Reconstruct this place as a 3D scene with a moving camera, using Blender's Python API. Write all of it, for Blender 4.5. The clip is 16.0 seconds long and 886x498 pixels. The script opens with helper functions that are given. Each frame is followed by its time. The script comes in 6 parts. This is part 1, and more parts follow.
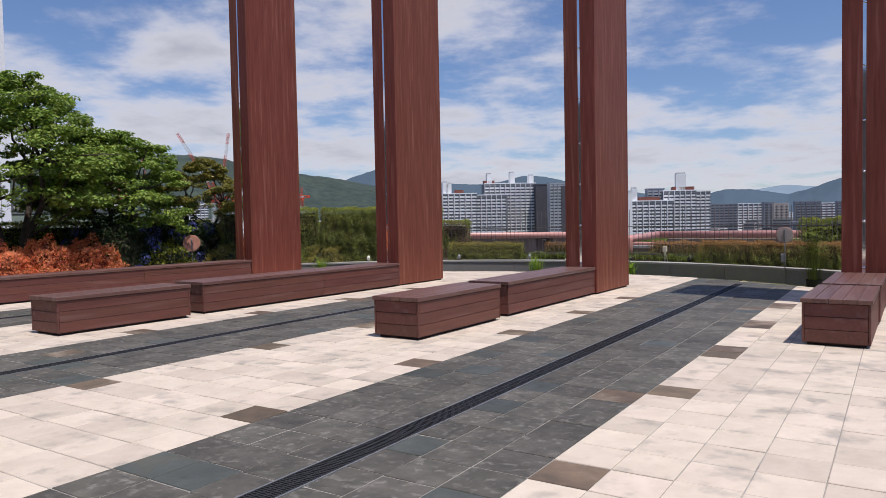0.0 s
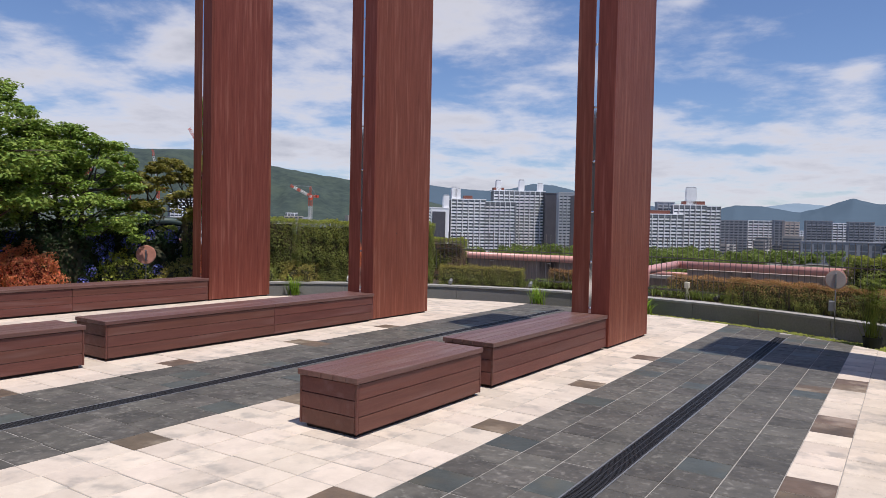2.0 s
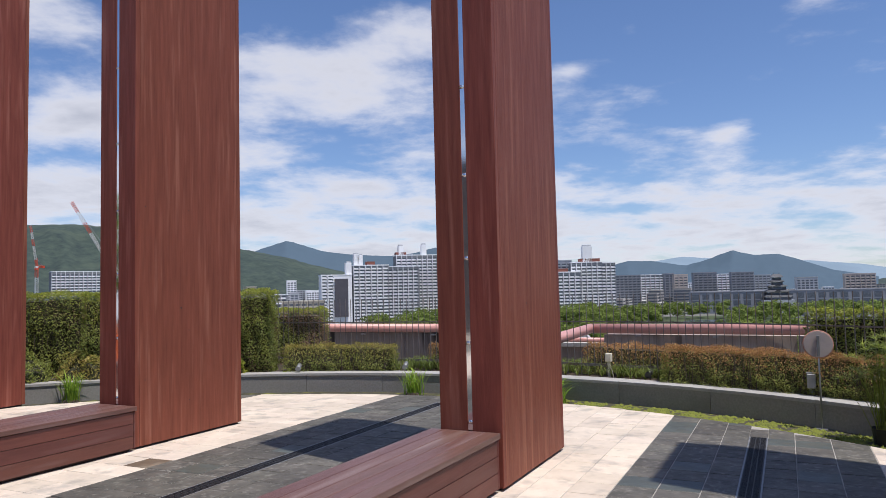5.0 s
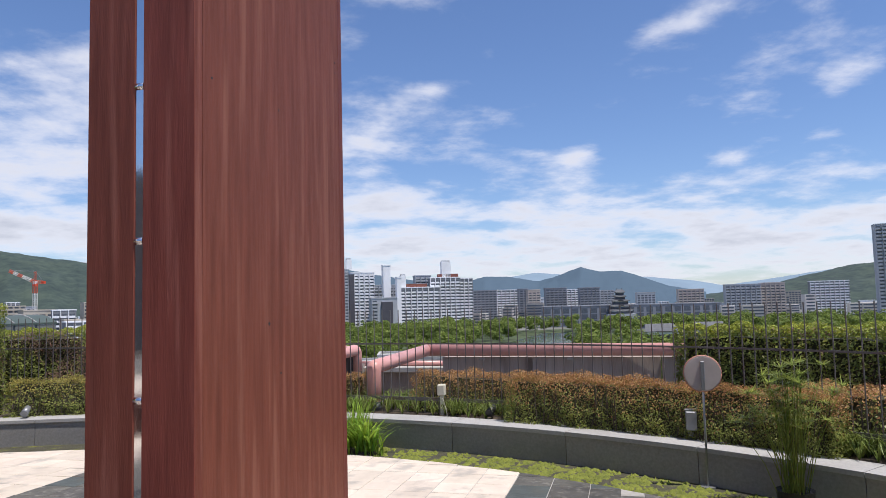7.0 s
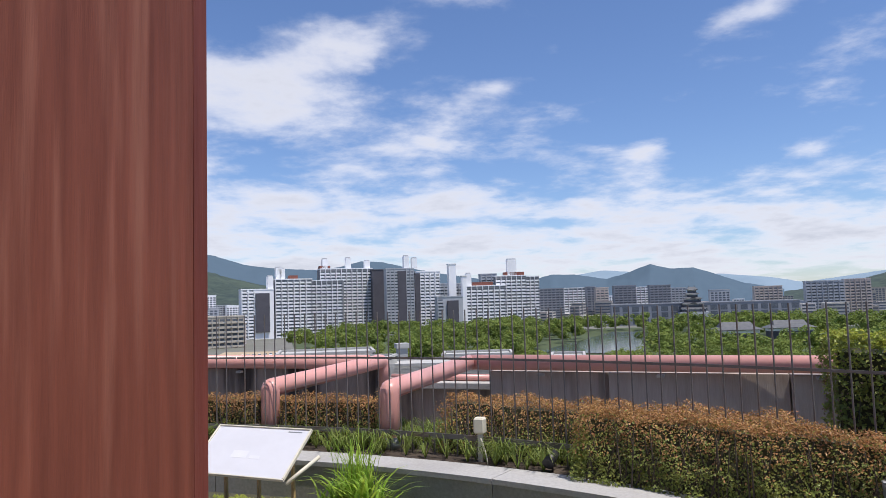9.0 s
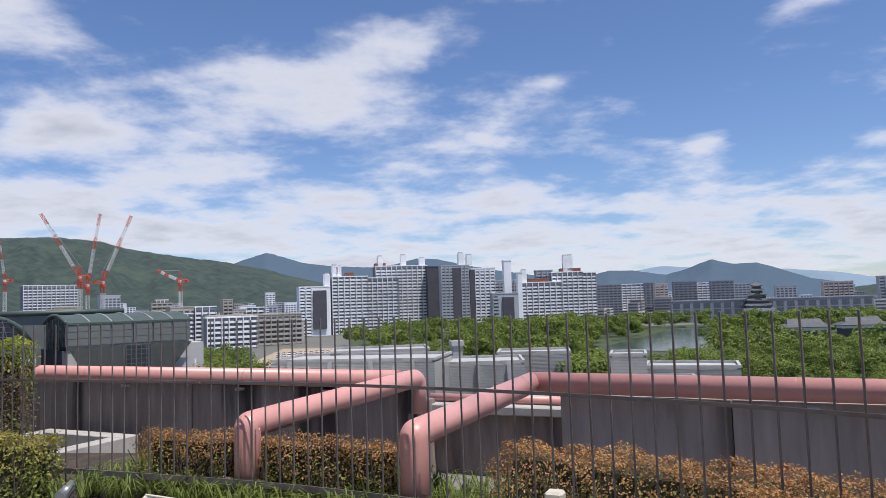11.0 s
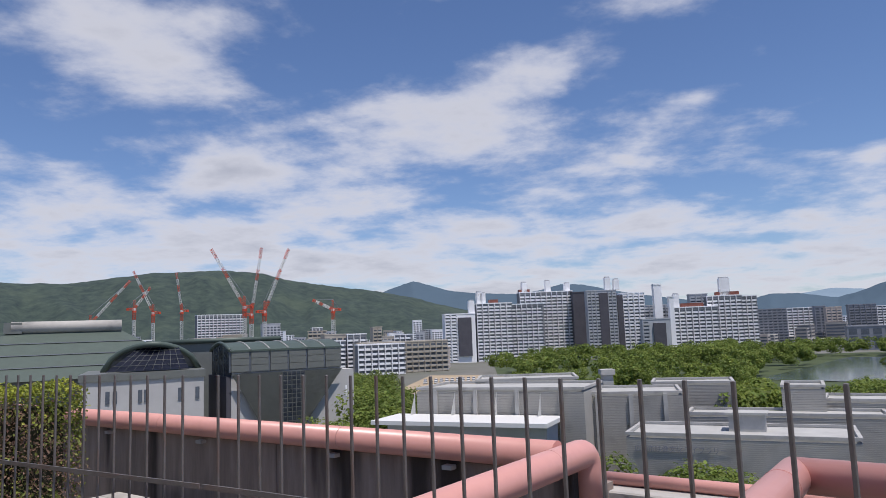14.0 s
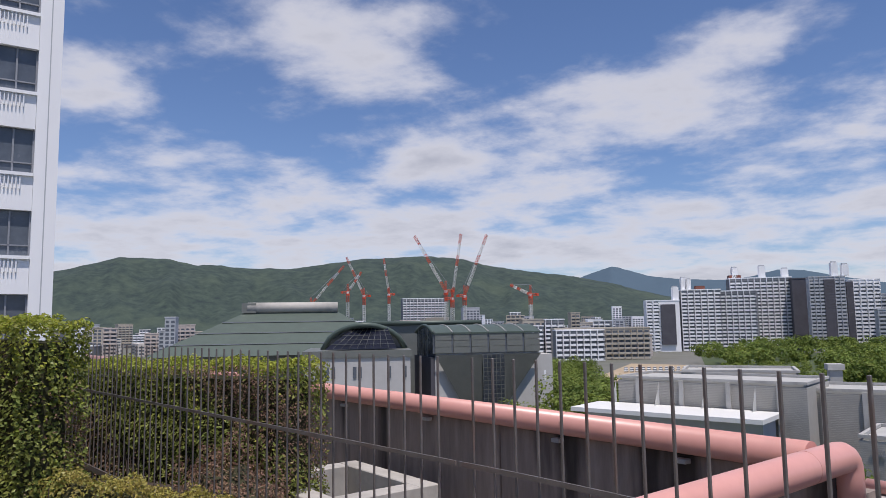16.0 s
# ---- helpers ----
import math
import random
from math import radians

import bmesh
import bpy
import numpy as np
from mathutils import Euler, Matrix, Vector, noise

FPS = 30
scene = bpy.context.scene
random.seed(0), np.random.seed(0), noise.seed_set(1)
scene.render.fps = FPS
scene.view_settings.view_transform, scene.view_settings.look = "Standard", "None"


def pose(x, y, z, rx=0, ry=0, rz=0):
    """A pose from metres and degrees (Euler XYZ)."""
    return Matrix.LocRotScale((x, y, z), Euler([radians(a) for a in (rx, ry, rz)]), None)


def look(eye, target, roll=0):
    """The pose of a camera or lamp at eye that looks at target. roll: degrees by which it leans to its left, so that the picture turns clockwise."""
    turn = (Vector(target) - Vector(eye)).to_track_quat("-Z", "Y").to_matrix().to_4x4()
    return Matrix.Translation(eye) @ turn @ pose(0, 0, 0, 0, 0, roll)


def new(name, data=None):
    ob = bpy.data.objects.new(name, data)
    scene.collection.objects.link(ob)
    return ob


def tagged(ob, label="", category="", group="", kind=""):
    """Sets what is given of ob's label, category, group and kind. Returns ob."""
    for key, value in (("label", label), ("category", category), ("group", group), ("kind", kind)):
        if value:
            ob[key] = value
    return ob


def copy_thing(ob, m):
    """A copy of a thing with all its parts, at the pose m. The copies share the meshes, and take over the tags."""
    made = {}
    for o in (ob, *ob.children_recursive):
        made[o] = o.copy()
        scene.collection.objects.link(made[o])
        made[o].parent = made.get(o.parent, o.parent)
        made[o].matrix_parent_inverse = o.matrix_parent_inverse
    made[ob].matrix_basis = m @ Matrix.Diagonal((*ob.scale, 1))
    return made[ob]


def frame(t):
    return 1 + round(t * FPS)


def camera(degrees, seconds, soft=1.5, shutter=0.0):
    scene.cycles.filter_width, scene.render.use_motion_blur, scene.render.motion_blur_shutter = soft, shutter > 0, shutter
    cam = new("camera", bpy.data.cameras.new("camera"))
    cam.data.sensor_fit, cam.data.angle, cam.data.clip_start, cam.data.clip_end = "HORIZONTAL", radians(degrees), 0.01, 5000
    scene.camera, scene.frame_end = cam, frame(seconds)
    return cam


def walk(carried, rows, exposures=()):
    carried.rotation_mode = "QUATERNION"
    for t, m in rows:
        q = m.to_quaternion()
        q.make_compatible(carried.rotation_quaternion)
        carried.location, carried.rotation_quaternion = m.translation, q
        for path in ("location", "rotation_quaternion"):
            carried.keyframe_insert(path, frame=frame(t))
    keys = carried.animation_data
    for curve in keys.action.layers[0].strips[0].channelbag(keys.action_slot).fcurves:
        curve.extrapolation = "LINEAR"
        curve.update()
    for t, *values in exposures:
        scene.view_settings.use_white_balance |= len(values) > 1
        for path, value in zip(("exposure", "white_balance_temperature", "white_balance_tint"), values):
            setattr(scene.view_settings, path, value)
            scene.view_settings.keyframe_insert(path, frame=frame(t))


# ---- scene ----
cam = camera(64.1, 16.0, soft=0.5)
PATH = [
    (0, (2.563, 1.202, 1.203), (1.452, 2.863, 1.125), -1.1),
    (0.5, (2.204, 1.775, 1.185), (1.08, 3.429, 1.134), -2.3),
    (1, (1.981, 2.227, 1.212), (0.821, 3.855, 1.15), -1.8),
    (1.5, (1.791, 2.697, 1.41), (0.641, 4.332, 1.339), -0.0),
    (2, (1.687, 3.188, 1.529), (0.559, 4.838, 1.464), 1.2),
    (2.5, (1.46, 3.764, 1.525), (0.339, 5.42, 1.48), 1.0),
    (3, (1.247, 4.347, 1.528), (0.138, 6.012, 1.518), 0.1),
    (3.2, (1.158, 4.59, 1.54), (0.055, 6.258, 1.547), -0.1),
    (5.3, (0.321, 7.237, 1.5), (-0.512, 9.051, 1.631), -1.4),
    (5.5, (0.28, 7.49, 1.516), (-0.508, 9.324, 1.653), -1.4),
    (6, (0.171, 8.134, 1.493), (-0.503, 10.011, 1.641), -1.5),
    (6.5, (0.14, 8.741, 1.479), (-0.44, 10.649, 1.632), -1.5),
    (7, (0.076, 9.368, 1.465), (-0.451, 11.291, 1.616), -1.5),
    (7.5, (0.014, 9.996, 1.455), (-0.511, 11.92, 1.604), -1.5),
    (8, (-0.069, 10.599, 1.449), (-0.637, 12.51, 1.601), -1.7),
    (8.5, (-0.211, 11.193, 1.457), (-0.841, 13.085, 1.61), -1.6),
    (9, (-0.349, 11.754, 1.456), (-1.052, 13.62, 1.608), -1.7),
    (9.5, (-0.556, 12.299, 1.448), (-1.332, 14.137, 1.591), -1.9),
    (9.7, (-0.63, 12.525, 1.428), (-1.428, 14.353, 1.567), -2.0),
    (11.8, (-1.476, 14.383, 1.5), (-2.326, 16.185, 1.662), -1.7),
    (12, (-1.591, 14.528, 1.498), (-2.438, 16.333, 1.666), -1.5),
    (12.5, (-1.831, 14.906, 1.511), (-2.689, 16.702, 1.697), -1.5),
    (13, (-2.149, 15.206, 1.528), (-3.063, 16.973, 1.735), -1.9),
    (13.5, (-2.196, 15.565, 1.51), (-3.23, 17.262, 1.736), -2.1),
    (14, (-2.261, 15.776, 1.517), (-3.446, 17.37, 1.753), -2.1),
    (14.5, (-2.36, 15.781, 1.52), (-3.694, 17.252, 1.758), -1.8),
    (15, (-2.362, 15.782, 1.514), (-3.818, 17.134, 1.744), -1.5),
    (15.5, (-2.349, 15.64, 1.509), (-3.884, 16.903, 1.73), -1.2),
    (16, (-2.406, 15.648, 1.526), (-3.986, 16.857, 1.735), -0.9),
]
walk(cam, [(t, look(e, g, r)) for t, e, g, r in PATH], exposures=((0, -0.13, 6500, 16), (3.2, 0.03, 6450, 16), (5.5, 0.12, 6400, 14), (7, 0.22, 6380, 14), (9.7, 0.22, 6380, 14), (12, -0.03, 6350, 14), (14, -0.10, 6400, 15), (16, -0.10, 6450, 16)))

# ---------------- world and sun ----------------
SUN_EL, SUN_DIR = radians(70), Vector((0.963, -0.27, 0)).normalized()
sun_vec = Vector((SUN_DIR.x * math.cos(SUN_EL), SUN_DIR.y * math.cos(SUN_EL), math.sin(SUN_EL)))
sun = new("sun", bpy.data.lights.new("sun", "SUN"))
sun.data.energy, sun.data.angle, sun.data.color = 4.4, radians(0.53), (1.0, 0.945, 0.86)
sun.matrix_world = look(sun_vec * 50, (0, 0, 0))


def make_world():
    w = bpy.data.worlds.new("world")
    scene.world = w
    w.use_nodes = True
    nt = w.node_tree
    nt.nodes.clear()
    N, L = nt.nodes.new, nt.links.new
    out, bg = N("ShaderNodeOutputWorld"), N("ShaderNodeBackground")
    sky = N("ShaderNodeTexSky")
    sky.sky_type, sky.sun_disc = "NISHITA", False
    sky.sun_elevation, sky.sun_rotation = SUN_EL, math.atan2(SUN_DIR.x, SUN_DIR.y)
    sky.air_density, sky.dust_density, sky.ozone_density = 1.0, 0.25, 3.0
    tc, sep = N("ShaderNodeTexCoord"), N("ShaderNodeSeparateXYZ")
    L(tc.outputs["Generated"], sep.inputs[0])

    def math_node(op, a, b=None, c=None):
        n = N("ShaderNodeMath")
        n.operation = op
        for i, v in enumerate((a, b, c)):
            if v is None:
                continue
            if isinstance(v, (int, float)):
                n.inputs[i].default_value = v
            else:
                L(v, n.inputs[i])
        return n.outputs[0]
    # clouds lie on a flat layer overhead: the direction is carried onto that layer
    zc = math_node("MAXIMUM", sep.outputs["Z"], 0.0)
    zz = math_node("ADD", zc, 0.16)
    comb = N("ShaderNodeCombineXYZ")
    L(math_node("DIVIDE", sep.outputs["X"], zz), comb.inputs[0])
    L(math_node("DIVIDE", sep.outputs["Y"], zz), comb.inputs[1])
    big, small = N("ShaderNodeTexNoise"), N("ShaderNodeTexNoise")
    big.inputs["Scale"].default_value, big.inputs["Detail"].default_value = 1.75, 11
    big.inputs["Roughness"].default_value, big.inputs["Distortion"].default_value = 0.57, 0.15
    small.inputs["Scale"].default_value, small.inputs["Detail"].default_value = 0.6, 3
    puff = N("ShaderNodeTexNoise")
    puff.inputs["Scale"].default_value, puff.inputs["Detail"].default_value = 5.5, 8
    puff.inputs["Roughness"].default_value = 0.6
    for n, off in ((big, (3.1, 8.2, 0)), (small, (1.7, 4.4, 0)), (puff, (0.4, 2.2, 0))):
        mp = N("ShaderNodeMapping")
        mp.inputs["Location"].default_value = off
        mp.inputs["Rotation"].default_value = (0, 0, radians(-24))
        L(comb.outputs[0], mp.inputs[0])
        L(mp.outputs[0], n.inputs["Vector"])
    # more cover near the horizon and away from the open blue
    el = math_node("MULTIPLY", math_node("ARCSINE", sep.outputs["Z"]), 57.296)
    az = math_node("MULTIPLY", math_node("ARCTAN2", sep.outputs["X"], sep.outputs["Y"]), 57.296)
    lift = math_node("MINIMUM", math_node("MAXIMUM", math_node("MULTIPLY", math_node("ADD", az, 2.0), -0.16), 0.0), 3.0)
    low = math_node("SUBTRACT", 0.14, math_node("MULTIPLY", math_node("MAXIMUM", math_node("SUBTRACT", math_node("SUBTRACT", el, 5.5), lift), 0.0), 0.04))
    low = math_node("MAXIMUM", low, -0.10)
    high = math_node("MULTIPLY", math_node("SUBTRACT", el, 26.0), 0.006)
    low = math_node("ADD", low, math_node("MINIMUM", math_node("MAXIMUM", high, 0.0), 0.08))
    # single clouds: bearing, height, half length, half width, slope, weight
    for ca, ce, cl, cw, tilt, wt in ((-34, 18, 14, 3.7, 20, 0.37), (-53, 14, 5, 2.2, 8, 0.26), (-78, 17.5, 5, 2.6, 5, 0.26), (-61, 23, 9, 3.8, -8, 0.29),
                                     (-4, 11.5, 2.2, 1.0, 22, 0.28), (7, 10.2, 2.0, 0.7, 0, 0.26), (14.5, 14.5, 2.0, 1.1, 12, 0.28), (4, 20.5, 4.5, 1.2, 12, 0.25), (-16, 17, 2.2, 0.8, 5, 0.22)):
        c, s = math.cos(radians(tilt)), math.sin(radians(tilt))
        da, de = math_node("SUBTRACT", az, ca), math_node("SUBTRACT", el, ce)
        u = math_node("DIVIDE", math_node("ADD", math_node("MULTIPLY", da, c), math_node("MULTIPLY", de, s)), cl)
        v = math_node("DIVIDE", math_node("SUBTRACT", math_node("MULTIPLY", de, c), math_node("MULTIPLY", da, s)), cw)
        q = math_node("ADD", math_node("MULTIPLY", u, u), math_node("MULTIPLY", v, v))
        low = math_node("ADD", low, math_node("MULTIPLY", math_node("EXPONENT", math_node("MULTIPLY", q, -1.0)), wt))
    dens = math_node("ADD", math_node("ADD", big.outputs["Fac"], math_node("MULTIPLY", math_node("SUBTRACT", small.outputs["Fac"], 0.5), 0.35)), low)
    side = math_node("MULTIPLY", math_node("MULTIPLY", sep.outputs["X"], -1.0), 0.03)
    dens = math_node("ADD", dens, side)
    dens = math_node("ADD", dens, math_node("MULTIPLY", math_node("SUBTRACT", puff.outputs["Fac"], 0.5), 0.30))
    ramp = N("ShaderNodeMapRange")
    ramp.interpolation_type = "SMOOTHSTEP"
    ramp.inputs["From Min"].default_value, ramp.inputs["From Max"].default_value = 0.45, 0.75
    ramp.inputs["To Max"].default_value = 0.92
    L(dens, ramp.inputs["Value"])
    # thick middles turn greyer below
    thick = N("ShaderNodeMapRange")
    thick.inputs["From Min"].default_value, thick.inputs["From Max"].default_value = 0.62, 0.98
    L(dens, thick.inputs["Value"])
    ccol = N("ShaderNodeMix")
    ccol.data_type = "RGBA"
    L(thick.outputs[0], ccol.inputs["Factor"])
    ccol.inputs["A"].default_value, ccol.inputs["B"].default_value = (8.3, 8.5, 9.0, 1), (4.7, 5.0, 5.7, 1)
    mix = N("ShaderNodeMix")
    mix.data_type = "RGBA"
    L(ramp.outputs[0], mix.inputs["Factor"])
    tone = N("ShaderNodeMix")
    tone.data_type, tone.blend_type = "RGBA", "MULTIPLY"
    tone.inputs["Factor"].default_value = 1.0
    L(sky.outputs[0], tone.inputs["A"])
    tone.inputs["B"].default_value = (0.95, 1.05, 1.24, 1)
    L(tone.outputs["Result"], mix.inputs["A"])
    L(ccol.outputs["Result"], mix.inputs["B"])
    L(mix.outputs["Result"], bg.inputs["Color"])
    bg.inputs["Strength"].default_value = 0.092
    L(bg.outputs[0], out.inputs["Surface"])


make_world()

# ---------------- materials ----------------


def mat(name, a, b=None, scale=6.0, rough=0.7, bump=0.0, bump_scale=None, metal=0.0, vary=0.0, island=0.0, stretch=(1, 1, 1),
        stain=None, stain_scale=1.2, stain_amount=0.5, stain_from=0.52, rough_var=0.1, transmit=0.0, spec=0.5, world_space=False):
    """Two tones at two scales, with grain, stains, fine relief and a tone of its own for each piece."""
    m = bpy.data.materials.new(name)
    m.use_nodes = True
    nt = m.node_tree
    N, L = nt.nodes.new, nt.links.new
    p = nt.nodes["Principled BSDF"]
    b = b or tuple(c * 0.75 for c in a)
    tc, mp = N("ShaderNodeTexCoord"), N("ShaderNodeMapping")
    mp.inputs["Scale"].default_value = stretch
    if world_space:
        geo0 = N("ShaderNodeNewGeometry")
        L(geo0.outputs["Position"], mp.inputs[0])
    else:
        L(tc.outputs["Object"], mp.inputs[0])
    info = N("ShaderNodeObjectInfo")
    shift = N("ShaderNodeVectorMath")
    shift.operation = "ADD"
    off = N("ShaderNodeMath")
    off.operation = "MULTIPLY"
    off.inputs[1].default_value = 0.0 if world_space else 37.0
    L(info.outputs["Random"], off.inputs[0])
    L(mp.outputs[0], shift.inputs[0])
    L(off.outputs[0], shift.inputs[1])
    n1 = N("ShaderNodeTexNoise")
    n1.inputs["Scale"].default_value, n1.inputs["Detail"].default_value = scale, 7
    n1.inputs["Roughness"].default_value = 0.62
    L(shift.outputs[0], n1.inputs["Vector"])
    r1 = N("ShaderNodeMapRange")
    r1.inputs["From Min"].default_value, r1.inputs["From Max"].default_value = 0.3, 0.7
    L(n1.outputs["Fac"], r1.inputs["Value"])
    mix = N("ShaderNodeMix")
    mix.data_type = "RGBA"
    mix.inputs["A"].default_value, mix.inputs["B"].default_value = (*a, 1), (*b, 1)
    L(r1.outputs[0], mix.inputs["Factor"])
    col = mix.outputs["Result"]
    if stain:
        n2 = N("ShaderNodeTexNoise")
        n2.inputs["Scale"].default_value, n2.inputs["Detail"].default_value = stain_scale, 6
        L(shift.outputs[0], n2.inputs["Vector"])
        r2 = N("ShaderNodeMapRange")
        r2.interpolation_type = "SMOOTHSTEP"
        r2.inputs["From Min"].default_value, r2.inputs["From Max"].default_value = stain_from, stain_from + 0.2
        r2.inputs["To Max"].default_value = stain_amount
        L(n2.outputs["Fac"], r2.inputs["Value"])
        mx = N("ShaderNodeMix")
        mx.data_type = "RGBA"
        L(r2.outputs[0], mx.inputs["Factor"])
        L(col, mx.inputs["A"])
        mx.inputs["B"].default_value = (*stain, 1)
        col = mx.outputs["Result"]
    if vary or island:
        hsv = N("ShaderNodeHueSaturation")
        src = info.outputs["Random"]
        if island:
            geo = N("ShaderNodeNewGeometry")
            src = geo.outputs["Random Per Island"]
        mr = N("ShaderNodeMapRange")
        k = vary or island
        mr.inputs["To Min"].default_value, mr.inputs["To Max"].default_value = 1 - k, 1 + k
        L(src, mr.inputs["Value"])
        L(mr.outputs[0], hsv.inputs["Value"])
        w = N("ShaderNodeMath")
        w.operation = "MULTIPLY"
        w.inputs[1].default_value = 7.13
        L(src, w.inputs[0])
        fr = N("ShaderNodeMath")
        fr.operation = "FRACT"
        L(w.outputs[0], fr.inputs[0])
        mh = N("ShaderNodeMapRange")
        mh.inputs["To Min"].default_value, mh.inputs["To Max"].default_value = 0.5 - k * 0.05, 0.5 + k * 0.05
        L(fr.outputs[0], mh.inputs["Value"])
        L(mh.outputs[0], hsv.inputs["Hue"])
        L(col, hsv.inputs["Color"])
        col = hsv.outputs["Color"]
    L(col, p.inputs["Base Color"])
    rr = N("ShaderNodeMapRange")
    rr.inputs["To Min"].default_value, rr.inputs["To Max"].default_value = max(0.02, rough - rough_var), min(1, rough + rough_var)
    L(n1.outputs["Fac"], rr.inputs["Value"])
    L(rr.outputs[0], p.inputs["Roughness"])
    p.inputs["Metallic"].default_value = metal
    p.inputs["Specular IOR Level"].default_value = spec
    if transmit:
        p.inputs["Transmission Weight"].default_value = transmit
    if bump:
        n3 = N("ShaderNodeTexNoise")
        n3.inputs["Scale"].default_value, n3.inputs["Detail"].default_value = bump_scale or scale * 4, 5
        L(shift.outputs[0], n3.inputs["Vector"])
        bp = N("ShaderNodeBump")
        bp.inputs["Strength"].default_value, bp.inputs["Distance"].default_value = bump, 0.01
        L(n3.outputs["Fac"], bp.inputs["Height"])
        L(bp.outputs[0], p.inputs["Normal"])
    return m


def leaf_mat(name, a, b, island=0.35, rough=0.42, clump=0.0, through_share=0.4):
    """Foliage that lets part of the light through."""
    m = mat(name, a, b, scale=clump or 3.0, rough=rough, island=island, spec=0.3, world_space=clump > 0)
    nt = m.node_tree
    p = nt.nodes["Principled BSDF"]
    out = nt.nodes["Material Output"]
    tr, add = nt.nodes.new("ShaderNodeBsdfTranslucent"), nt.nodes.new("ShaderNodeMixShader")
    add.inputs[0].default_value = through_share
    src = p.inputs["Base Color"].links[0].from_socket
    nt.links.new(src, tr.inputs["Color"])
    nt.links.new(p.outputs[0], add.inputs[1])
    nt.links.new(tr.outputs[0], add.inputs[2])
    nt.links.new(add.outputs[0], out.inputs["Surface"])
    return m


M_JOINT = mat("grout", (0.40, 0.38, 0.345), (0.25, 0.24, 0.215), 9, 0.9, 0.3)
M_LIGHT = mat("pale_sandstone_tile", (0.67, 0.585, 0.485), (0.55, 0.475, 0.39), 5, 0.72, 0.45, 22, vary=0.10,
              stain=(0.30, 0.28, 0.25), stain_scale=4.6, stain_amount=0.65)
M_SLATE = mat("dark_slate_tile", (0.125, 0.117, 0.098), (0.058, 0.056, 0.049), 6, 0.62, 1.0, 10, vary=0.22, spec=0.45,
              stain=(0.21, 0.20, 0.175), stain_scale=20.0, stain_amount=0.7)
M_GREENSLATE = mat("green_slate_tile", (0.085, 0.096, 0.085), (0.05, 0.058, 0.052), 6, 0.5, 0.5, 16, vary=0.15,
                   stain=(0.15, 0.13, 0.09), stain_scale=3, stain_amount=0.4)
M_RUST = mat("brown_slate_tile", (0.19, 0.135, 0.09), (0.095, 0.072, 0.052), 5, 0.6, 0.5, 16, vary=0.25,
             stain=(0.36, 0.30, 0.23), stain_scale=3.4, stain_amount=0.7)
M_WOOD = mat("red_brown_stained_wood", (0.228, 0.065, 0.041), (0.142, 0.038, 0.024), 3.0, 0.55, 0.25, 30, vary=0.12, stretch=(9, 9, 0.5),
             stain=(0.32, 0.125, 0.085), stain_scale=1.7, stain_amount=0.6, spec=0.25)
M_WOODH = mat("red_brown_bench_wood", (0.155, 0.052, 0.037), (0.105, 0.034, 0.025), 3.0, 0.55, 0.3, 30, vary=0.13, stretch=(9, 0.6, 9),
              stain=(0.20, 0.10, 0.085), stain_scale=1.5, stain_amount=0.6)
M_WOODTOP = mat("weathered_bench_top", (0.175, 0.088, 0.072), (0.115, 0.055, 0.045), 3.0, 0.40, 0.3, 30, vary=0.12, stretch=(9, 0.6, 9),
                stain=(0.26, 0.18, 0.165), stain_scale=1.5, stain_amount=0.6)
M_WOODDARK = mat("dark_bench_core", (0.03, 0.014, 0.011), None, 5, 0.8)
M_STEEL = mat("polished_steel", (0.84, 0.85, 0.86), (0.76, 0.76, 0.77), 4, 0.07, 0.06, 3, metal=1.0, rough_var=0.04)
M_GRATE = mat("dark_grating", (0.045, 0.047, 0.052), (0.025, 0.025, 0.027), 30, 0.55, metal=0.3)
M_PIT = mat("drain_pit_shade", (0.008, 0.008, 0.008), None, 5, 0.9)
M_CURB = mat("dark_granite", (0.30, 0.293, 0.278), (0.215, 0.21, 0.20), 40, 0.45, 0.1, 90, stain=(0.15, 0.15, 0.145), stain_scale=1.1)
M_CURBTOP = mat("flamed_granite_coping", (0.42, 0.415, 0.40), (0.33, 0.325, 0.315), 40, 0.7, 0.15, 90, stain=(0.28, 0.27, 0.26), stain_scale=1.3)
M_MOSS = mat("mossy_silt", (0.075, 0.067, 0.045), (0.04, 0.042, 0.02), 7, 0.9, 1.0, 60, stain=(0.17, 0.185, 0.028), stain_scale=5.5, stain_amount=0.95)
M_MOSSTOP = mat("moss", (0.21, 0.235, 0.028), (0.085, 0.105, 0.017), 9, 0.9, 1.0, 60)
M_SOIL = mat("soil", (0.07, 0.05, 0.035), (0.035, 0.026, 0.02), 14, 0.95, 0.8, 40, stain=(0.12, 0.09, 0.06), stain_scale=4)
M_FENCE = mat("grey_brown_painted_steel", (0.20, 0.185, 0.18), (0.14, 0.128, 0.122), 14, 0.45, metal=0.3, stain=(0.16, 0.075, 0.045), stain_scale=5, stain_amount=0.45)
M_PIPE = mat("pink_painted_pipe", (0.68, 0.345, 0.30), (0.60, 0.295, 0.255), 2.0, 0.36, 0.05, 30, stain=(0.40, 0.22, 0.19), stain_scale=2.5, stain_amount=0.35)
M_CONC = mat("stained_concrete", (0.37, 0.30, 0.255), (0.20, 0.16, 0.14), 4, 0.9, 0.4, 50, stretch=(2.2, 2.2, 0.3), stain=(0.035, 0.027, 0.024), stain_scale=1.3, stain_amount=0.95, stain_from=0.48)
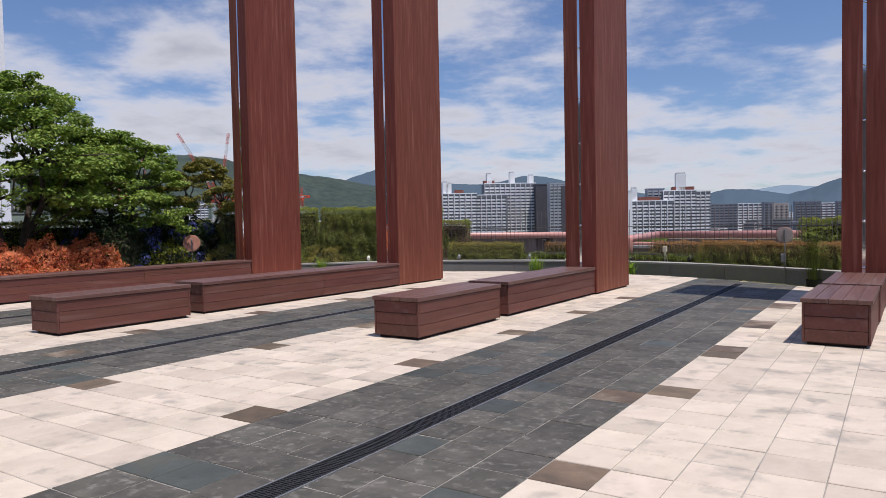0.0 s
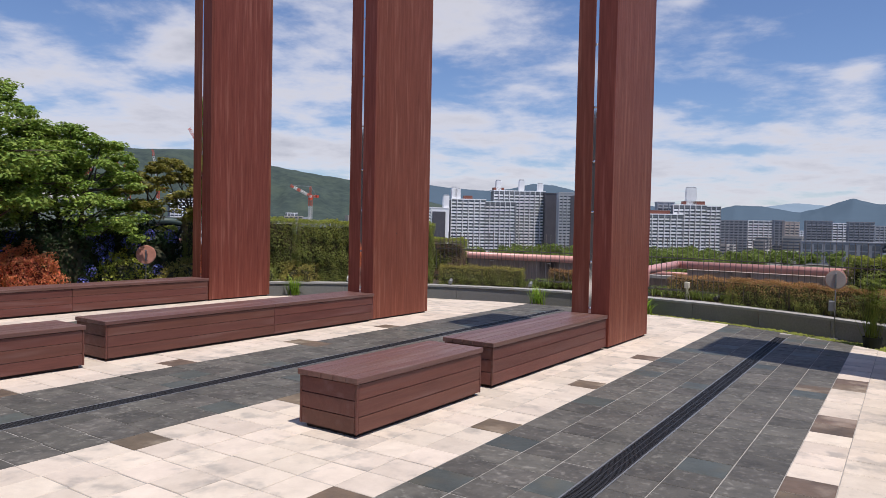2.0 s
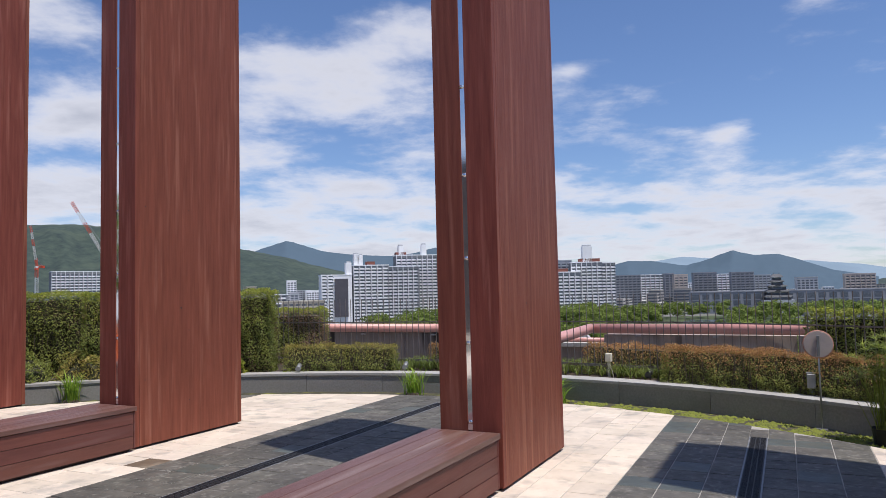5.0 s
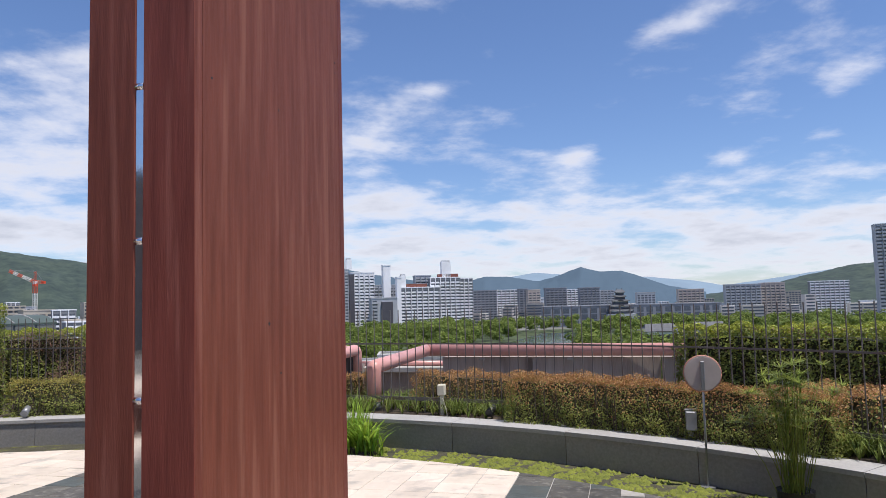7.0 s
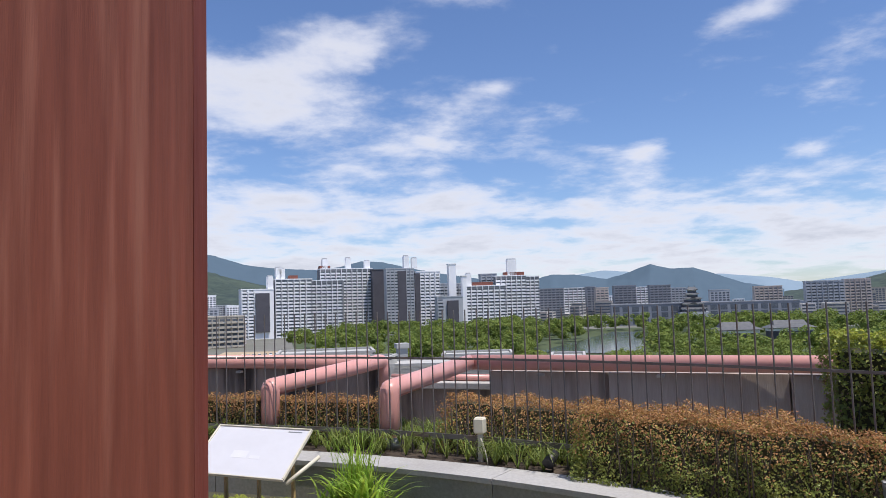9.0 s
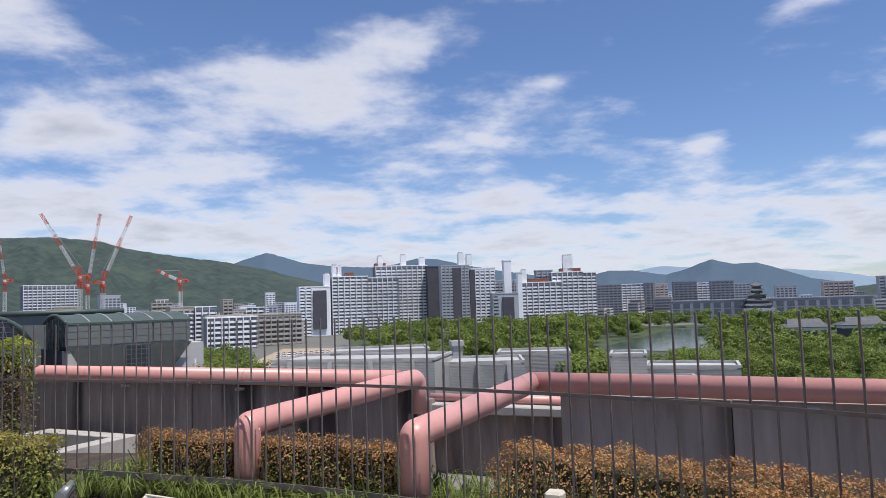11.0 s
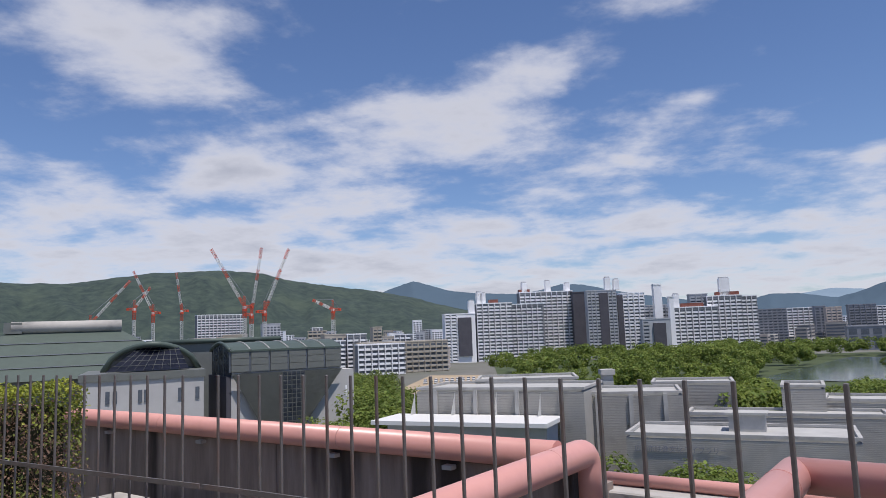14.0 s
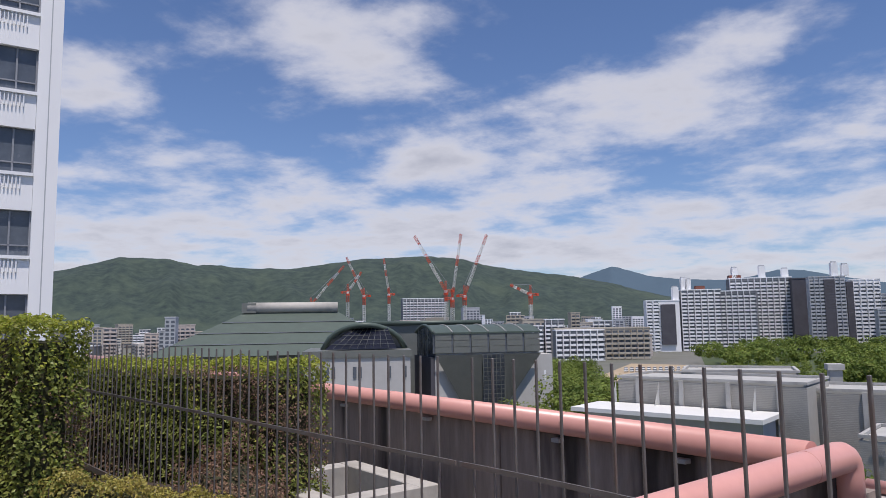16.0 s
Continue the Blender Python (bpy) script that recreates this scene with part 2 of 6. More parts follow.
M_CONCG = mat("grey_parapet_concrete", (0.43, 0.375, 0.335), (0.29, 0.25, 0.22), 4, 0.9, 0.4, 50, stretch=(2.2, 2.2, 0.3), stain=(0.09, 0.075, 0.068), stain_scale=1.6, stain_amount=0.7)
M_CONCL = mat("pale_concrete", (0.48, 0.46, 0.43), (0.36, 0.345, 0.32), 5, 0.85, 0.3, 40, stain=(0.2, 0.19, 0.17), stain_scale=1.5)
M_TILEWALL = mat("unseen_wall_grey_brown", (0.21, 0.17, 0.145), (0.16, 0.13, 0.11), 3, 0.7, 0.2, 20)
M_ROOFFLOOR = mat("roof_gravel", (0.27, 0.26, 0.24), (0.15, 0.145, 0.135), 40, 0.95, 0.8, 90)
M_MIRRORBACK = mat("pale_pinkish_metal", (0.50, 0.44, 0.40), (0.42, 0.37, 0.34), 6, 0.5)
M_WHITE = mat("white_paint", (0.78, 0.78, 0.75), (0.70, 0.70, 0.68), 8, 0.45)
M_BOARD = mat("cool_white_laminate", (0.60, 0.61, 0.65), (0.56, 0.57, 0.61), 5, 0.4)
M_PRINT = mat("pale_print", (0.645, 0.655, 0.69), (0.61, 0.62, 0.655), 8, 0.5)
M_LEG = mat("yellow_wood_leg", (0.50, 0.35, 0.17), (0.40, 0.27, 0.13), 8, 0.6, stretch=(6, 6, 0.6))
M_CREAM = mat("cream_plastic", (0.66, 0.62, 0.50), (0.55, 0.52, 0.42), 8, 0.5)
M_GREYMETAL = mat("grey_metal", (0.30, 0.31, 0.32), (0.22, 0.23, 0.235), 10, 0.45, metal=0.5)
M_BLACK = mat("black_plastic", (0.02, 0.02, 0.022), None, 10, 0.5)
M_COPPER = mat("faded_orange_disc", (0.56, 0.27, 0.20), (0.46, 0.21, 0.15), 8, 0.6)
L_GREEN = leaf_mat("hedge_leaf", (0.31, 0.34, 0.085), (0.18, 0.22, 0.055))
L_LIME = leaf_mat("young_leaf", (0.40, 0.42, 0.065), (0.26, 0.31, 0.05))
L_BRONZE = leaf_mat("bronze_new_growth", (0.54, 0.33, 0.14), (0.36, 0.19, 0.075))
L_DRY = leaf_mat("dry_brown_leaf", (0.34, 0.22, 0.15), (0.20, 0.125, 0.085))
# Filler colours, darkened to stand in for the shade deep inside foliage.
L_CORE = mat("hedge_inner_shade", (0.055, 0.055, 0.026), None, 8, 0.95)
L_CORE_RED = mat("azalea_inner_shade", (0.22, 0.065, 0.032), None, 8, 0.95)
L_GOLD = leaf_mat("olive_gold_young_leaf", (0.42, 0.36, 0.10), (0.30, 0.27, 0.07))
L_STRAP = leaf_mat("strap_leaf", (0.24, 0.29, 0.07), (0.13, 0.18, 0.04))
L_GRASS = leaf_mat("papyrus_green", (0.33, 0.38, 0.075), (0.20, 0.26, 0.05))
L_MAPLE = leaf_mat("maple_leaf", (0.29, 0.40, 0.07), (0.15, 0.235, 0.042), rough=0.55, through_share=0.3)
L_OLIVE = leaf_mat("olive_leaf", (0.30, 0.27, 0.055), (0.17, 0.17, 0.035))
L_ORANGE = leaf_mat("orange_azalea", (0.88, 0.36, 0.17), (0.74, 0.24, 0.10))
L_BLUE = leaf_mat("blue_hydrangea", (0.15, 0.18, 0.62), (0.25, 0.25, 0.68))
L_DARK = leaf_mat("dark_leaf", (0.03, 0.06, 0.018), (0.018, 0.037, 0.012))
L_PARK = leaf_mat("park_tree_leaf", (0.245, 0.305, 0.06), (0.095, 0.145, 0.035), 0.3, 0.65, 0.16)
M_BARK = mat("bark", (0.10, 0.075, 0.055), (0.05, 0.038, 0.03), 10, 0.9, 0.6, 30)

# ---------------- mesh helpers ----------------


def link(name, me, material, parent=None, label="", kind=""):
    ob = new(name, me)
    if material and not me.materials:
        me.materials.append(material)
    if parent is not None:
        ob.parent = parent
    return tagged(ob, label=label, kind=kind)


def part(name, bm, material, parent=None, label="", kind=""):
    me = bpy.data.meshes.new(name)
    bm.to_mesh(me)
    bm.free()
    return link(name, me, material, parent, label, kind)


def empty(name, m=None, **tags):
    ob = new(name)
    ob.empty_display_size = 0.1
    if m is not None:
        ob.matrix_world = m
    return tagged(ob, **tags)


def box(x0, x1, y0, y1, z0, z1, bevel=0.0, bm=None):
    bm = bm or bmesh.new()
    m = Matrix.Translation(((x0 + x1) / 2, (y0 + y1) / 2, (z0 + z1) / 2)) @ Matrix.Diagonal((x1 - x0, y1 - y0, z1 - z0, 1))
    g = bmesh.ops.create_cube(bm, size=1, matrix=m)
    if bevel:
        vs = set(g["verts"])
        bmesh.ops.bevel(bm, geom=[e for e in bm.edges if e.verts[0] in vs], offset=bevel, segments=1, affect="EDGES")
    return bm


BOX_F = np.array([(0, 3, 2, 1), (4, 5, 6, 7), (0, 1, 5, 4), (1, 2, 6, 5), (2, 3, 7, 6), (3, 0, 4, 7)])


def boxes(name, rows, material, parent=None, label="", kind=""):
    """One mesh of many axis-aligned boxes: rows of x0, x1, y0, y1, z0, z1."""
    r = np.asarray(rows, float).reshape(-1, 6)
    ix = [(0, 2, 4), (1, 2, 4), (1, 3, 4), (0, 3, 4), (0, 2, 5), (1, 2, 5), (1, 3, 5), (0, 3, 5)]
    v = np.stack([r[:, i] for i in ix], 1).reshape(-1, 3)
    f = (BOX_F[None] + 8 * np.arange(len(r))[:, None, None]).reshape(-1, 4)
    me = bpy.data.meshes.new(name)
    me.from_pydata(v.tolist(), [], f.tolist())
    return link(name, me, material, parent, label, kind)


def tube(pts, radius, bm=None, n=10, r1=None, caps=True):
    """A round bar along points, tapering from radius to r1."""
    bm = bm or bmesh.new()
    pts = [Vector(p) for p in pts]
    r1 = radius if r1 is None else r1
    rings = []
    refs = [Vector(q).normalized() for q in ((0.13, 0.37, 0.92), (1, 0.03, 0.02), (0.02, 1, 0.03))]
    runs = [(b - a).normalized() for a, b in zip(pts, pts[1:])]
    ref = min(refs, key=lambda q: max(abs(q.dot(d)) for d in runs))
    for i, p in enumerate(pts):
        d = (pts[min(i + 1, len(pts) - 1)] - pts[max(i - 1, 0)]).normalized()
        u = d.cross(ref if abs(d.dot(ref)) < 0.995 else Vector((1, 0, 0))).normalized()
        w = d.cross(u)
        r = radius + (r1 - radius) * i / max(1, len(pts) - 1)
        rings.append([bm.verts.new(p + r * (math.cos(2 * math.pi * k / n) * u + math.sin(2 * math.pi * k / n) * w)) for k in range(n)])
    for a, b in zip(rings, rings[1:]):
        for k in range(n):
            f = bm.faces.new((a[k], a[(k + 1) % n], b[(k + 1) % n], b[k]))
            f.smooth = True
    if caps:
        bm.faces.new(rings[0][::-1])
        bm.faces.new(rings[-1])
    return bm


def disc(radius, thick, n=40, bevel=0.0):
    bm = bmesh.new()
    bmesh.ops.create_cone(bm, cap_ends=True, segments=n, radius1=radius, radius2=radius, depth=thick)
    if bevel:
        bmesh.ops.bevel(bm, geom=[e for e in bm.edges if len(e.link_faces) == 2 and e.calc_face_angle() > 1], offset=bevel, segments=2, affect="EDGES")
    return bm


def sheet(name, verts, faces, material, parent=None, label="", kind="", smooth=False):
    me = bpy.data.meshes.new(name)
    me.from_pydata(np.asarray(verts).tolist(), [], np.asarray(faces).tolist())
    if smooth:
        me.polygons.foreach_set("use_smooth", [True] * len(me.polygons))
    return link(name, me, material, parent, label, kind)


def leaf_mesh(name, centres, normals, size, material, parent=None, rng=None, aspect=0.55, jitter=0.7, label="", kind=""):
    """Folded four-cornered leaves, one at each centre, roughly facing along its normal."""
    n = len(centres)
    nn = normals + rng.normal(0, jitter, (n, 3))
    nn /= np.linalg.norm(nn, axis=1)[:, None] + 1e-9
    t = np.cross(nn, rng.normal(0, 1, (n, 3)))
    t /= np.linalg.norm(t, axis=1)[:, None] + 1e-9
    b = np.cross(nn, t)
    s = (size * rng.uniform(0.65, 1.35, n))[:, None]
    v = np.stack([centres - t * s * 0.5, centres + b * s * aspect * 0.5 + nn * s * 0.12, centres + t * s * 0.5, centres - b * s * aspect * 0.5 + nn * s * 0.12], 1).reshape(-1, 3)
    k = np.arange(n)[:, None] * 4
    f = np.concatenate([k + np.array([[0, 1, 2]]), k + np.array([[0, 2, 3]])], 1).reshape(-1, 3)
    return sheet(name, v, f, material, parent, label, kind)


# ---------------- the terrace: plan ----------------
CX, CY = -3.75, 8.35            # centre of the round end
R_PAVE, R_CURB, R_BACK, R_FENCE = 7.66, 8.48, 8.80, 9.06
PITCH, PER, TILE = 0.305, 3.93, 0.2975
TURN = 0.0155                    # the paving lines lie a little askew to the pillars
SIDE_L, SIDE_R, SOUTH = CX - R_CURB, CX + R_CURB, -5.0


def arc(r, a, z=0.0):
    """A point on the round end; a in degrees from +y, clockwise."""
    return Vector((CX + r * math.sin(radians(a)), CY + r * math.cos(radians(a)), z))


def strip(name, r0, r1, z0, z1, material, a0=-90, a1=90, n=90, straight=True, parent=None, kind=""):
    """A band with thickness round the end, with straight runs back along both sides."""
    prof = []
    if straight:
        prof.append(((CX - r0, SOUTH), (CX - r1, SOUTH)))
    for i in range(n + 1):
        a = a0 + (a1 - a0) * i / n
        p, q = arc(r0, a), arc(r1, a)
        prof.append(((p.x, p.y), (q.x, q.y)))
    if straight:
        prof.append(((CX + r0, SOUTH), (CX + r1, SOUTH)))
    v, f = [], []
    for p, q in prof:
        v += [(*p, z0), (*q, z0), (*q, z1), (*p, z1)]
    for i in range(len(prof) - 1):
        k, j = 4 * i, 4 * i + 4
        f += [(k + a, k + (a + 1) % 4, j + (a + 1) % 4, j + a) for a in range(4)]
    f += [(3, 2, 1, 0), (4 * len(prof) - 4, 4 * len(prof) - 3, 4 * len(prof) - 2, 4 * len(prof) - 1)]
    bm = bmesh.new()
    vs = [bm.verts.new(p) for p in v]
    for q in f:
        bm.faces.new([vs[i] for i in q])
    bmesh.ops.recalc_face_normals(bm, faces=bm.faces)
    return part(name, bm, material, parent, kind=kind)


floor = strip("floor", 0.02, R_PAVE, -0.3, -0.004, M_JOINT, kind="structure")
# the straight part of the floor slab in the middle is closed by the inner radius
tagged(floor, label="paved roof terrace of pale and dark stone tiles", category="floor")
channel = tagged(strip("trim_channel", R_PAVE, R_CURB, -0.3, -0.09, M_MOSS, kind="structure"), label="shallow channel with yellow-green moss beside the curb", category="channel")
strip("ground_bed", 9.9, 13.0, -0.3, 0.19, M_SOIL, -90, -42, 40, False, kind="structure")
strip("ground_bed", 9.9, 10.5, -0.3, 0.19, M_SOIL, -42, -12, 30, False, kind="structure")
boxes("ground_bed", [(CX - 13.0, CX - 9.9, SOUTH, CY, -0.3, 0.19)], M_SOIL, kind="structure")
soil = tagged(strip("ground_bed", R_BACK, 9.9, -0.3, 0.2, M_SOIL, kind="structure"), label="planting bed of dark soil behind the curb", category="soil")
roof_slab = tagged(boxes("floor_outer", [(-24, 12, SOUTH, 20.35, -0.6, -0.24)], M_ROOFFLOOR, kind="structure"), label="grey outer roof floor behind the planting bed", category="floor")
# Unseen wall, added to close the south and dim its skylight and reflections.
wall_back = tagged(boxes("wall_south", [(-24, 12, SOUTH - 0.3, SOUTH, -0.6, 6.0)], M_TILEWALL, kind="structure"), label="added plain grey-brown wall, out of view to the south", category="wall")

# curb of granite blocks with a lighter coping
curb = empty("curb", kind="structure", label="low curved curb of dark granite blocks with grey coping", category="curb")
N_CURB = 21
for k in range(N_CURB):
    a0, a1 = -90 + 180 * k / N_CURB + 0.02, -90 + 180 * (k + 1) / N_CURB - 0.02
    strip("curb_block", R_CURB, R_BACK, -0.28, 0.175, M_CURB, a0, a1, 5, False, curb)
    strip("coping_stone", R_CURB - 0.015, R_BACK + 0.01, 0.178, 0.215, M_CURBTOP, a0, a1, 5, False, curb)
for x0, x1 in ((SIDE_L - 0.32, SIDE_L), (SIDE_R, SIDE_R + 0.32)):
    for k in range(10):
        y0 = SOUTH + (CY - SOUTH) * k / 10 + 0.003
        y1 = SOUTH + (CY - SOUTH) * (k + 1) / 10 - 0.003
        part("curb_block", box(x0, x1, y0, y1, -0.28, 0.175), M_CURB, curb)
        part("coping_stone", box(x0 - 0.01, x1 + 0.015, y0, y1, 0.178, 0.215), M_CURBTOP, curb)

# ---------------- pillars ----------------
PILLAR_Y0, PILLAR_Y1, PILLAR_H = 11.83, 13.33, 7.0


def slab_boards(parent, x0, x1, rng):
    """A thick upright slab clad in vertical boards."""
    core = part("slab", box(x0 + 0.012, x1 - 0.012, PILLAR_Y0 + 0.012, PILLAR_Y1 - 0.012, 0.03, PILLAR_H - 0.02), M_WOODDARK, parent)
    edges = [PILLAR_Y0, PILLAR_Y0 + 0.055, PILLAR_Y1 - 0.055, PILLAR_Y1]
    for side in (0, 1):
        for y0, y1 in zip(edges, edges[1:]):
            for z0, z1 in ((0.025, PILLAR_H),):
                xa, xb = (x0, x0 + 0.012) if side == 0 else (x1 - 0.012, x1)
                part("board", box(xa, xb, y0 + 0.0012, y1 - 0.0012, z0, z1, 0.001), M_WOOD, core)
    for y0, y1 in ((PILLAR_Y0 - 0.002, PILLAR_Y0 + 0.012), (PILLAR_Y1 - 0.012, PILLAR_Y1 + 0.002)):
        part("board", box(x0 + 0.0005, x1 - 0.0005, y0, y1, 0.025, PILLAR_H, 0.002), M_WOOD, core)
    part("cap", box(x0, x1, PILLAR_Y0, PILLAR_Y1, PILLAR_H + 0.001, PILLAR_H + 0.02), M_WOOD, core)


def pillar(face):
    rng = random.Random(int(face * 100))
    p = empty("pillar", pose(face - 0.26, 12.58, 0), label="tall red-brown wooden pillar of two slabs with steel between, standing on the paving", category="pillar", group="row of tall pillars")
    holder = p.matrix_world.inverted()
    slab_boards(p, face - 0.246, face, rng)
    slab_boards(p, face - 0.52, face - 0.286, rng)
    part("steel_strip", box(face - 0.2855, face - 0.2465, PILLAR_Y0 + 0.004, PILLAR_Y1 - 0.03, 0.0, PILLAR_H - 0.1), M_STEEL, p, "polished steel strip in the gap")
    for z in (0.5, 1.1, 1.75, 2.4, 3.1, 3.9, 4.8):
        bm = tube([(face - 0.2858, PILLAR_Y0 + 0.012, z), (face - 0.2462, PILLAR_Y0 + 0.012, z)], 0.017, n=12)
        part("spacer", bm, M_STEEL, p, "steel spacer disc")
    part("foot", box(face - 0.49, face - 0.03, PILLAR_Y0 + 0.03, PILLAR_Y1 - 0.03, -0.19, 0.03), M_WOODDARK, p)
    part("screw_plug", tube([(face - 0.002, 12.42, 1.386), (face + 0.0014, 12.42, 1.386)], 0.009, n=10), M_BLACK, p)
    rng2 = random.Random(5)
    for k in range(7):
        y, z = rng2.choice((PILLAR_Y0 + 0.12, PILLAR_Y1 - 0.1, PILLAR_Y0 + 0.7)), rng2.uniform(0.3, 3.6)
        part("screw_plug", tube([(face - 0.002, y, z), (face + 0.0012, y, z)], 0.006, n=8), M_BLACK, p)
    for c in p.children:
        c.matrix_parent_inverse = holder
    return p


FACES = (-1.63, -5.56, -9.62, 2.27)
for fx in FACES:
    pillar(fx)

# ---------------- benches ----------------


def bench(x0, x1, y0, y1, h=0.435, joints=(), label="red-brown wooden box bench on the paving"):
    b = empty("bench", pose((x0 + x1) / 2, (y0 + y1) / 2, 0), label=label, category="bench", group="plank benches")
    inv = b.matrix_world.inverted()
    part("plinth", box(x0 + 0.04, x1 - 0.04, y0 + 0.04, y1 - 0.04, -0.004, 0.05), M_WOODDARK, b)
    part("core", box(x0 + 0.02, x1 - 0.02, y0 + 0.02, y1 - 0.02, 0.05, h - 0.03), M_WOODDARK, b)
    top = h - 0.045
    rows = 3
    step = (top - 0.03) / rows
    cuts = [y0] + list(joints) + [y1]
    for k in range(rows):
        z0, z1 = 0.03 + k * step + 0.002, 0.03 + (k + 1) * step - 0.003
        for ya, yb in zip(cuts, cuts[1:]):
            part("side_plank", box(x1 - 0.02, x1, ya + 0.0222 if ya == y0 else ya + 0.0015, yb - 0.0222 if yb == y1 else yb - 0.0015, z0, z1, 0.002), M_WOODH, b)
            part("side_plank", box(x0, x0 + 0.02, ya + 0.0222 if ya == y0 else ya + 0.0015, yb - 0.0222 if yb == y1 else yb - 0.0015, z0, z1, 0.002), M_WOODH, b)
        for ya in (y0, y1 - 0.02):
            part("end_plank", box(x0 + 0.022, x1 - 0.022, ya, ya + 0.02, z0, z1, 0.002), M_WOODH, b)
    for xa in (x0 - 0.001, x1 - 0.019):
        for ya in (y0 - 0.001, y1 - 0.019):
            part("corner_post", box(xa, xa + 0.02, ya, ya + 0.02, 0.028, top, 0.002), M_WOODH, b)
    n = 5
    w = (x1 - x0 + 0.03) / n
    for k in range(n):
        for ya, yb in zip(cuts, cuts[1:]):
            part("top_plank", box(x0 - 0.015 + k * w + 0.002, x0 - 0.015 + (k + 1) * w - 0.002, (ya - 0.015 if ya == y0 else ya + 0.001), (yb + 0.012 if yb == y1 else yb - 0.001), top + 0.003, h, 0.003), M_WOODTOP, b)
    for c in b.children:
        c.matrix_parent_inverse = inv
    return b


bench(-2.18, -1.61, 6.97, 8.66)
bench(-2.21, -1.655, 8.95, 11.80, label="long red-brown wooden bench against a pillar")
bench(-5.97, -5.40, 5.34, 7.08)
bench(-6.10, -5.52, 7.38, 11.80, joints=(9.75,), label="long red-brown wooden bench against a pillar")
bench(1.69, 2.24, 8.45, 9.90)
bench(1.70, 2.25, 10.12, 11.80, label="red-brown wooden bench against a pillar")
bench(-10.16, -9.62, 3.6, 11.80, joints=(6.6, 9.2), label="long red-brown wooden bench against a pillar")

# ---------------- parapet wall and pink pipes ----------------
PY, PZ, PR = 19.72, 0.752, 0.088


def parapet():
    p = empty("wall_parapet", kind="structure", label="stained grey concrete parapet wall under the pink pipe", category="wall")
    for x0, x1 in ((-24, -18.01), (-18, -14.01), (-14, -10.31), (-10.3, -7.01), (-7.0, -4.30)):
        part("wall_panel", box(x0, x1, PY + 0.02, PY + 0.32, -0.3, 0.66, 0.006), M_CONC, p)
    for x0, x1 in ((-2.82, -1.46), (-1.45, 0.33), (0.345, 3.0), (3.02, 8.0)):
        part("wall_panel", box(x0, x1, PY + 0.02 - 0.05 * (x0 + 2.8), PY + 0.32 - 0.05 * (x0 + 2.8), -0.3, 0.645, 0.006), M_CONCG, p)
    part("wall_panel", box(-4.45, -2.7, PY + 0.62, PY + 0.92, -0.6, 0.36), M_CONC, p)
    part("coping", box(-4.5, -2.6, PY + 0.52, PY + 0.98, 0.365, 0.45, 0.01), M_CONCL, p)
    for xa in (-4.44, -2.82):
        part("wall_panel", box(xa, xa + 0.14, PY + 0.33, PY + 0.6, -0.3, 0.5), M_CONC, p)
    for x in (-9.6, -8.0, -6.3, -5.2, -2.2, -0.9, 0.6, 2.2):
        yy = PY - (0.05 * (x + 2.8) if x > -3 else 0)
        part("pipe_bracket", box(x - 0.04, x + 0.04, yy - 0.045, yy + 0.018, 0.605, 0.635, 0.003), M_CONCL, p)


parapet()


def pipe_run(pts, radius, joints, label, foot=False):
    ob = empty("pipe", pose(*pts[0]), label=label, category="pipe", group="pink railing pipes")
    inv = ob.matrix_world.inverted()
    part("tube", tube(pts, radius, n=24), M_PIPE, ob)
    for a, d in joints:
        a, d = Vector(a), Vector(d).normalized()
        part("weld_ring", tube([a - d * 0.004, a + d * 0.004], radius + 0.0018, n=24), M_PIPE, ob)
    if foot:
        x, y = pts[0][0], pts[0][1]
        part("collar", tube([(x, y, 0.18), (x, y, 0.30)], radius + 0.012, n=20), M_GREYMETAL, ob, "grey metal foot collar")
    for c in ob.children:
        c.matrix_parent_inverse = inv
    return ob


def bend(p0, p1, p2, r=0.09, n=5):
    """Points of a rounded corner at p1."""
    p0, p1, p2 = Vector(p0), Vector(p1), Vector(p2)
    a, b = p1 + (p0 - p1).normalized() * r, p1 + (p2 - p1).normalized() * r
    return [((1 - t) ** 2) * a + 2 * t * (1 - t) * p1 + t * t * b for t in [i / n for i in range(n + 1)]]


XL, XR = -4.30, -3.06
run_y = 17.5
NZ = 0.705
pipe_run([(-24, PY, PZ), (XL - 0.08, PY, PZ)], PR, [((-8.6, PY, PZ), (1, 0, 0)), ((-6.2, PY, PZ), (1, 0, 0))], "long pink painted steel pipe on the parapet wall")
lp = [(XL, run_y, 0.0)] + bend((XL, run_y, 0), (XL, run_y, NZ), (XL + 0.02, PY, PZ), 0.03, 4) + bend((XL, run_y, NZ), (XL + 0.02, 19.9, PZ), (XL + 0.02, 19.9, 0.4), 0.09) + [(XL + 0.02, 19.9, 0.42)]
pipe_run(lp, PR, [((XL + 0.015, 19.45, PZ - 0.009), (0.017, 1, 0.02))], "pink painted steel pipe bending down to the roof", True)
rp = [(XR, run_y, 0.0)] + bend((XR, run_y, 0), (XR, run_y, NZ), (XR, PY, PZ), 0.03, 4) + [(XR, PY + 0.02, PZ)]
pipe_run(rp, PR, [((XR, 19.4, PZ - 0.007), (0, 1, 0.02))], "pink painted steel pipe bending down to the roof", True)
pipe_run([(XR, PY, PZ), (8.0, PY - 0.55, PZ)], PR, [((-1.0, PY - 0.1, PZ), (1, -0.05, 0))], "long pink painted steel pipe on the parapet wall")
pipe_run([(XL - 0.1, PY + 0.72, 0.492), (XR + 0.3, PY + 0.72, 0.492)], 0.042, [], "thin pink pipe on the low coping")
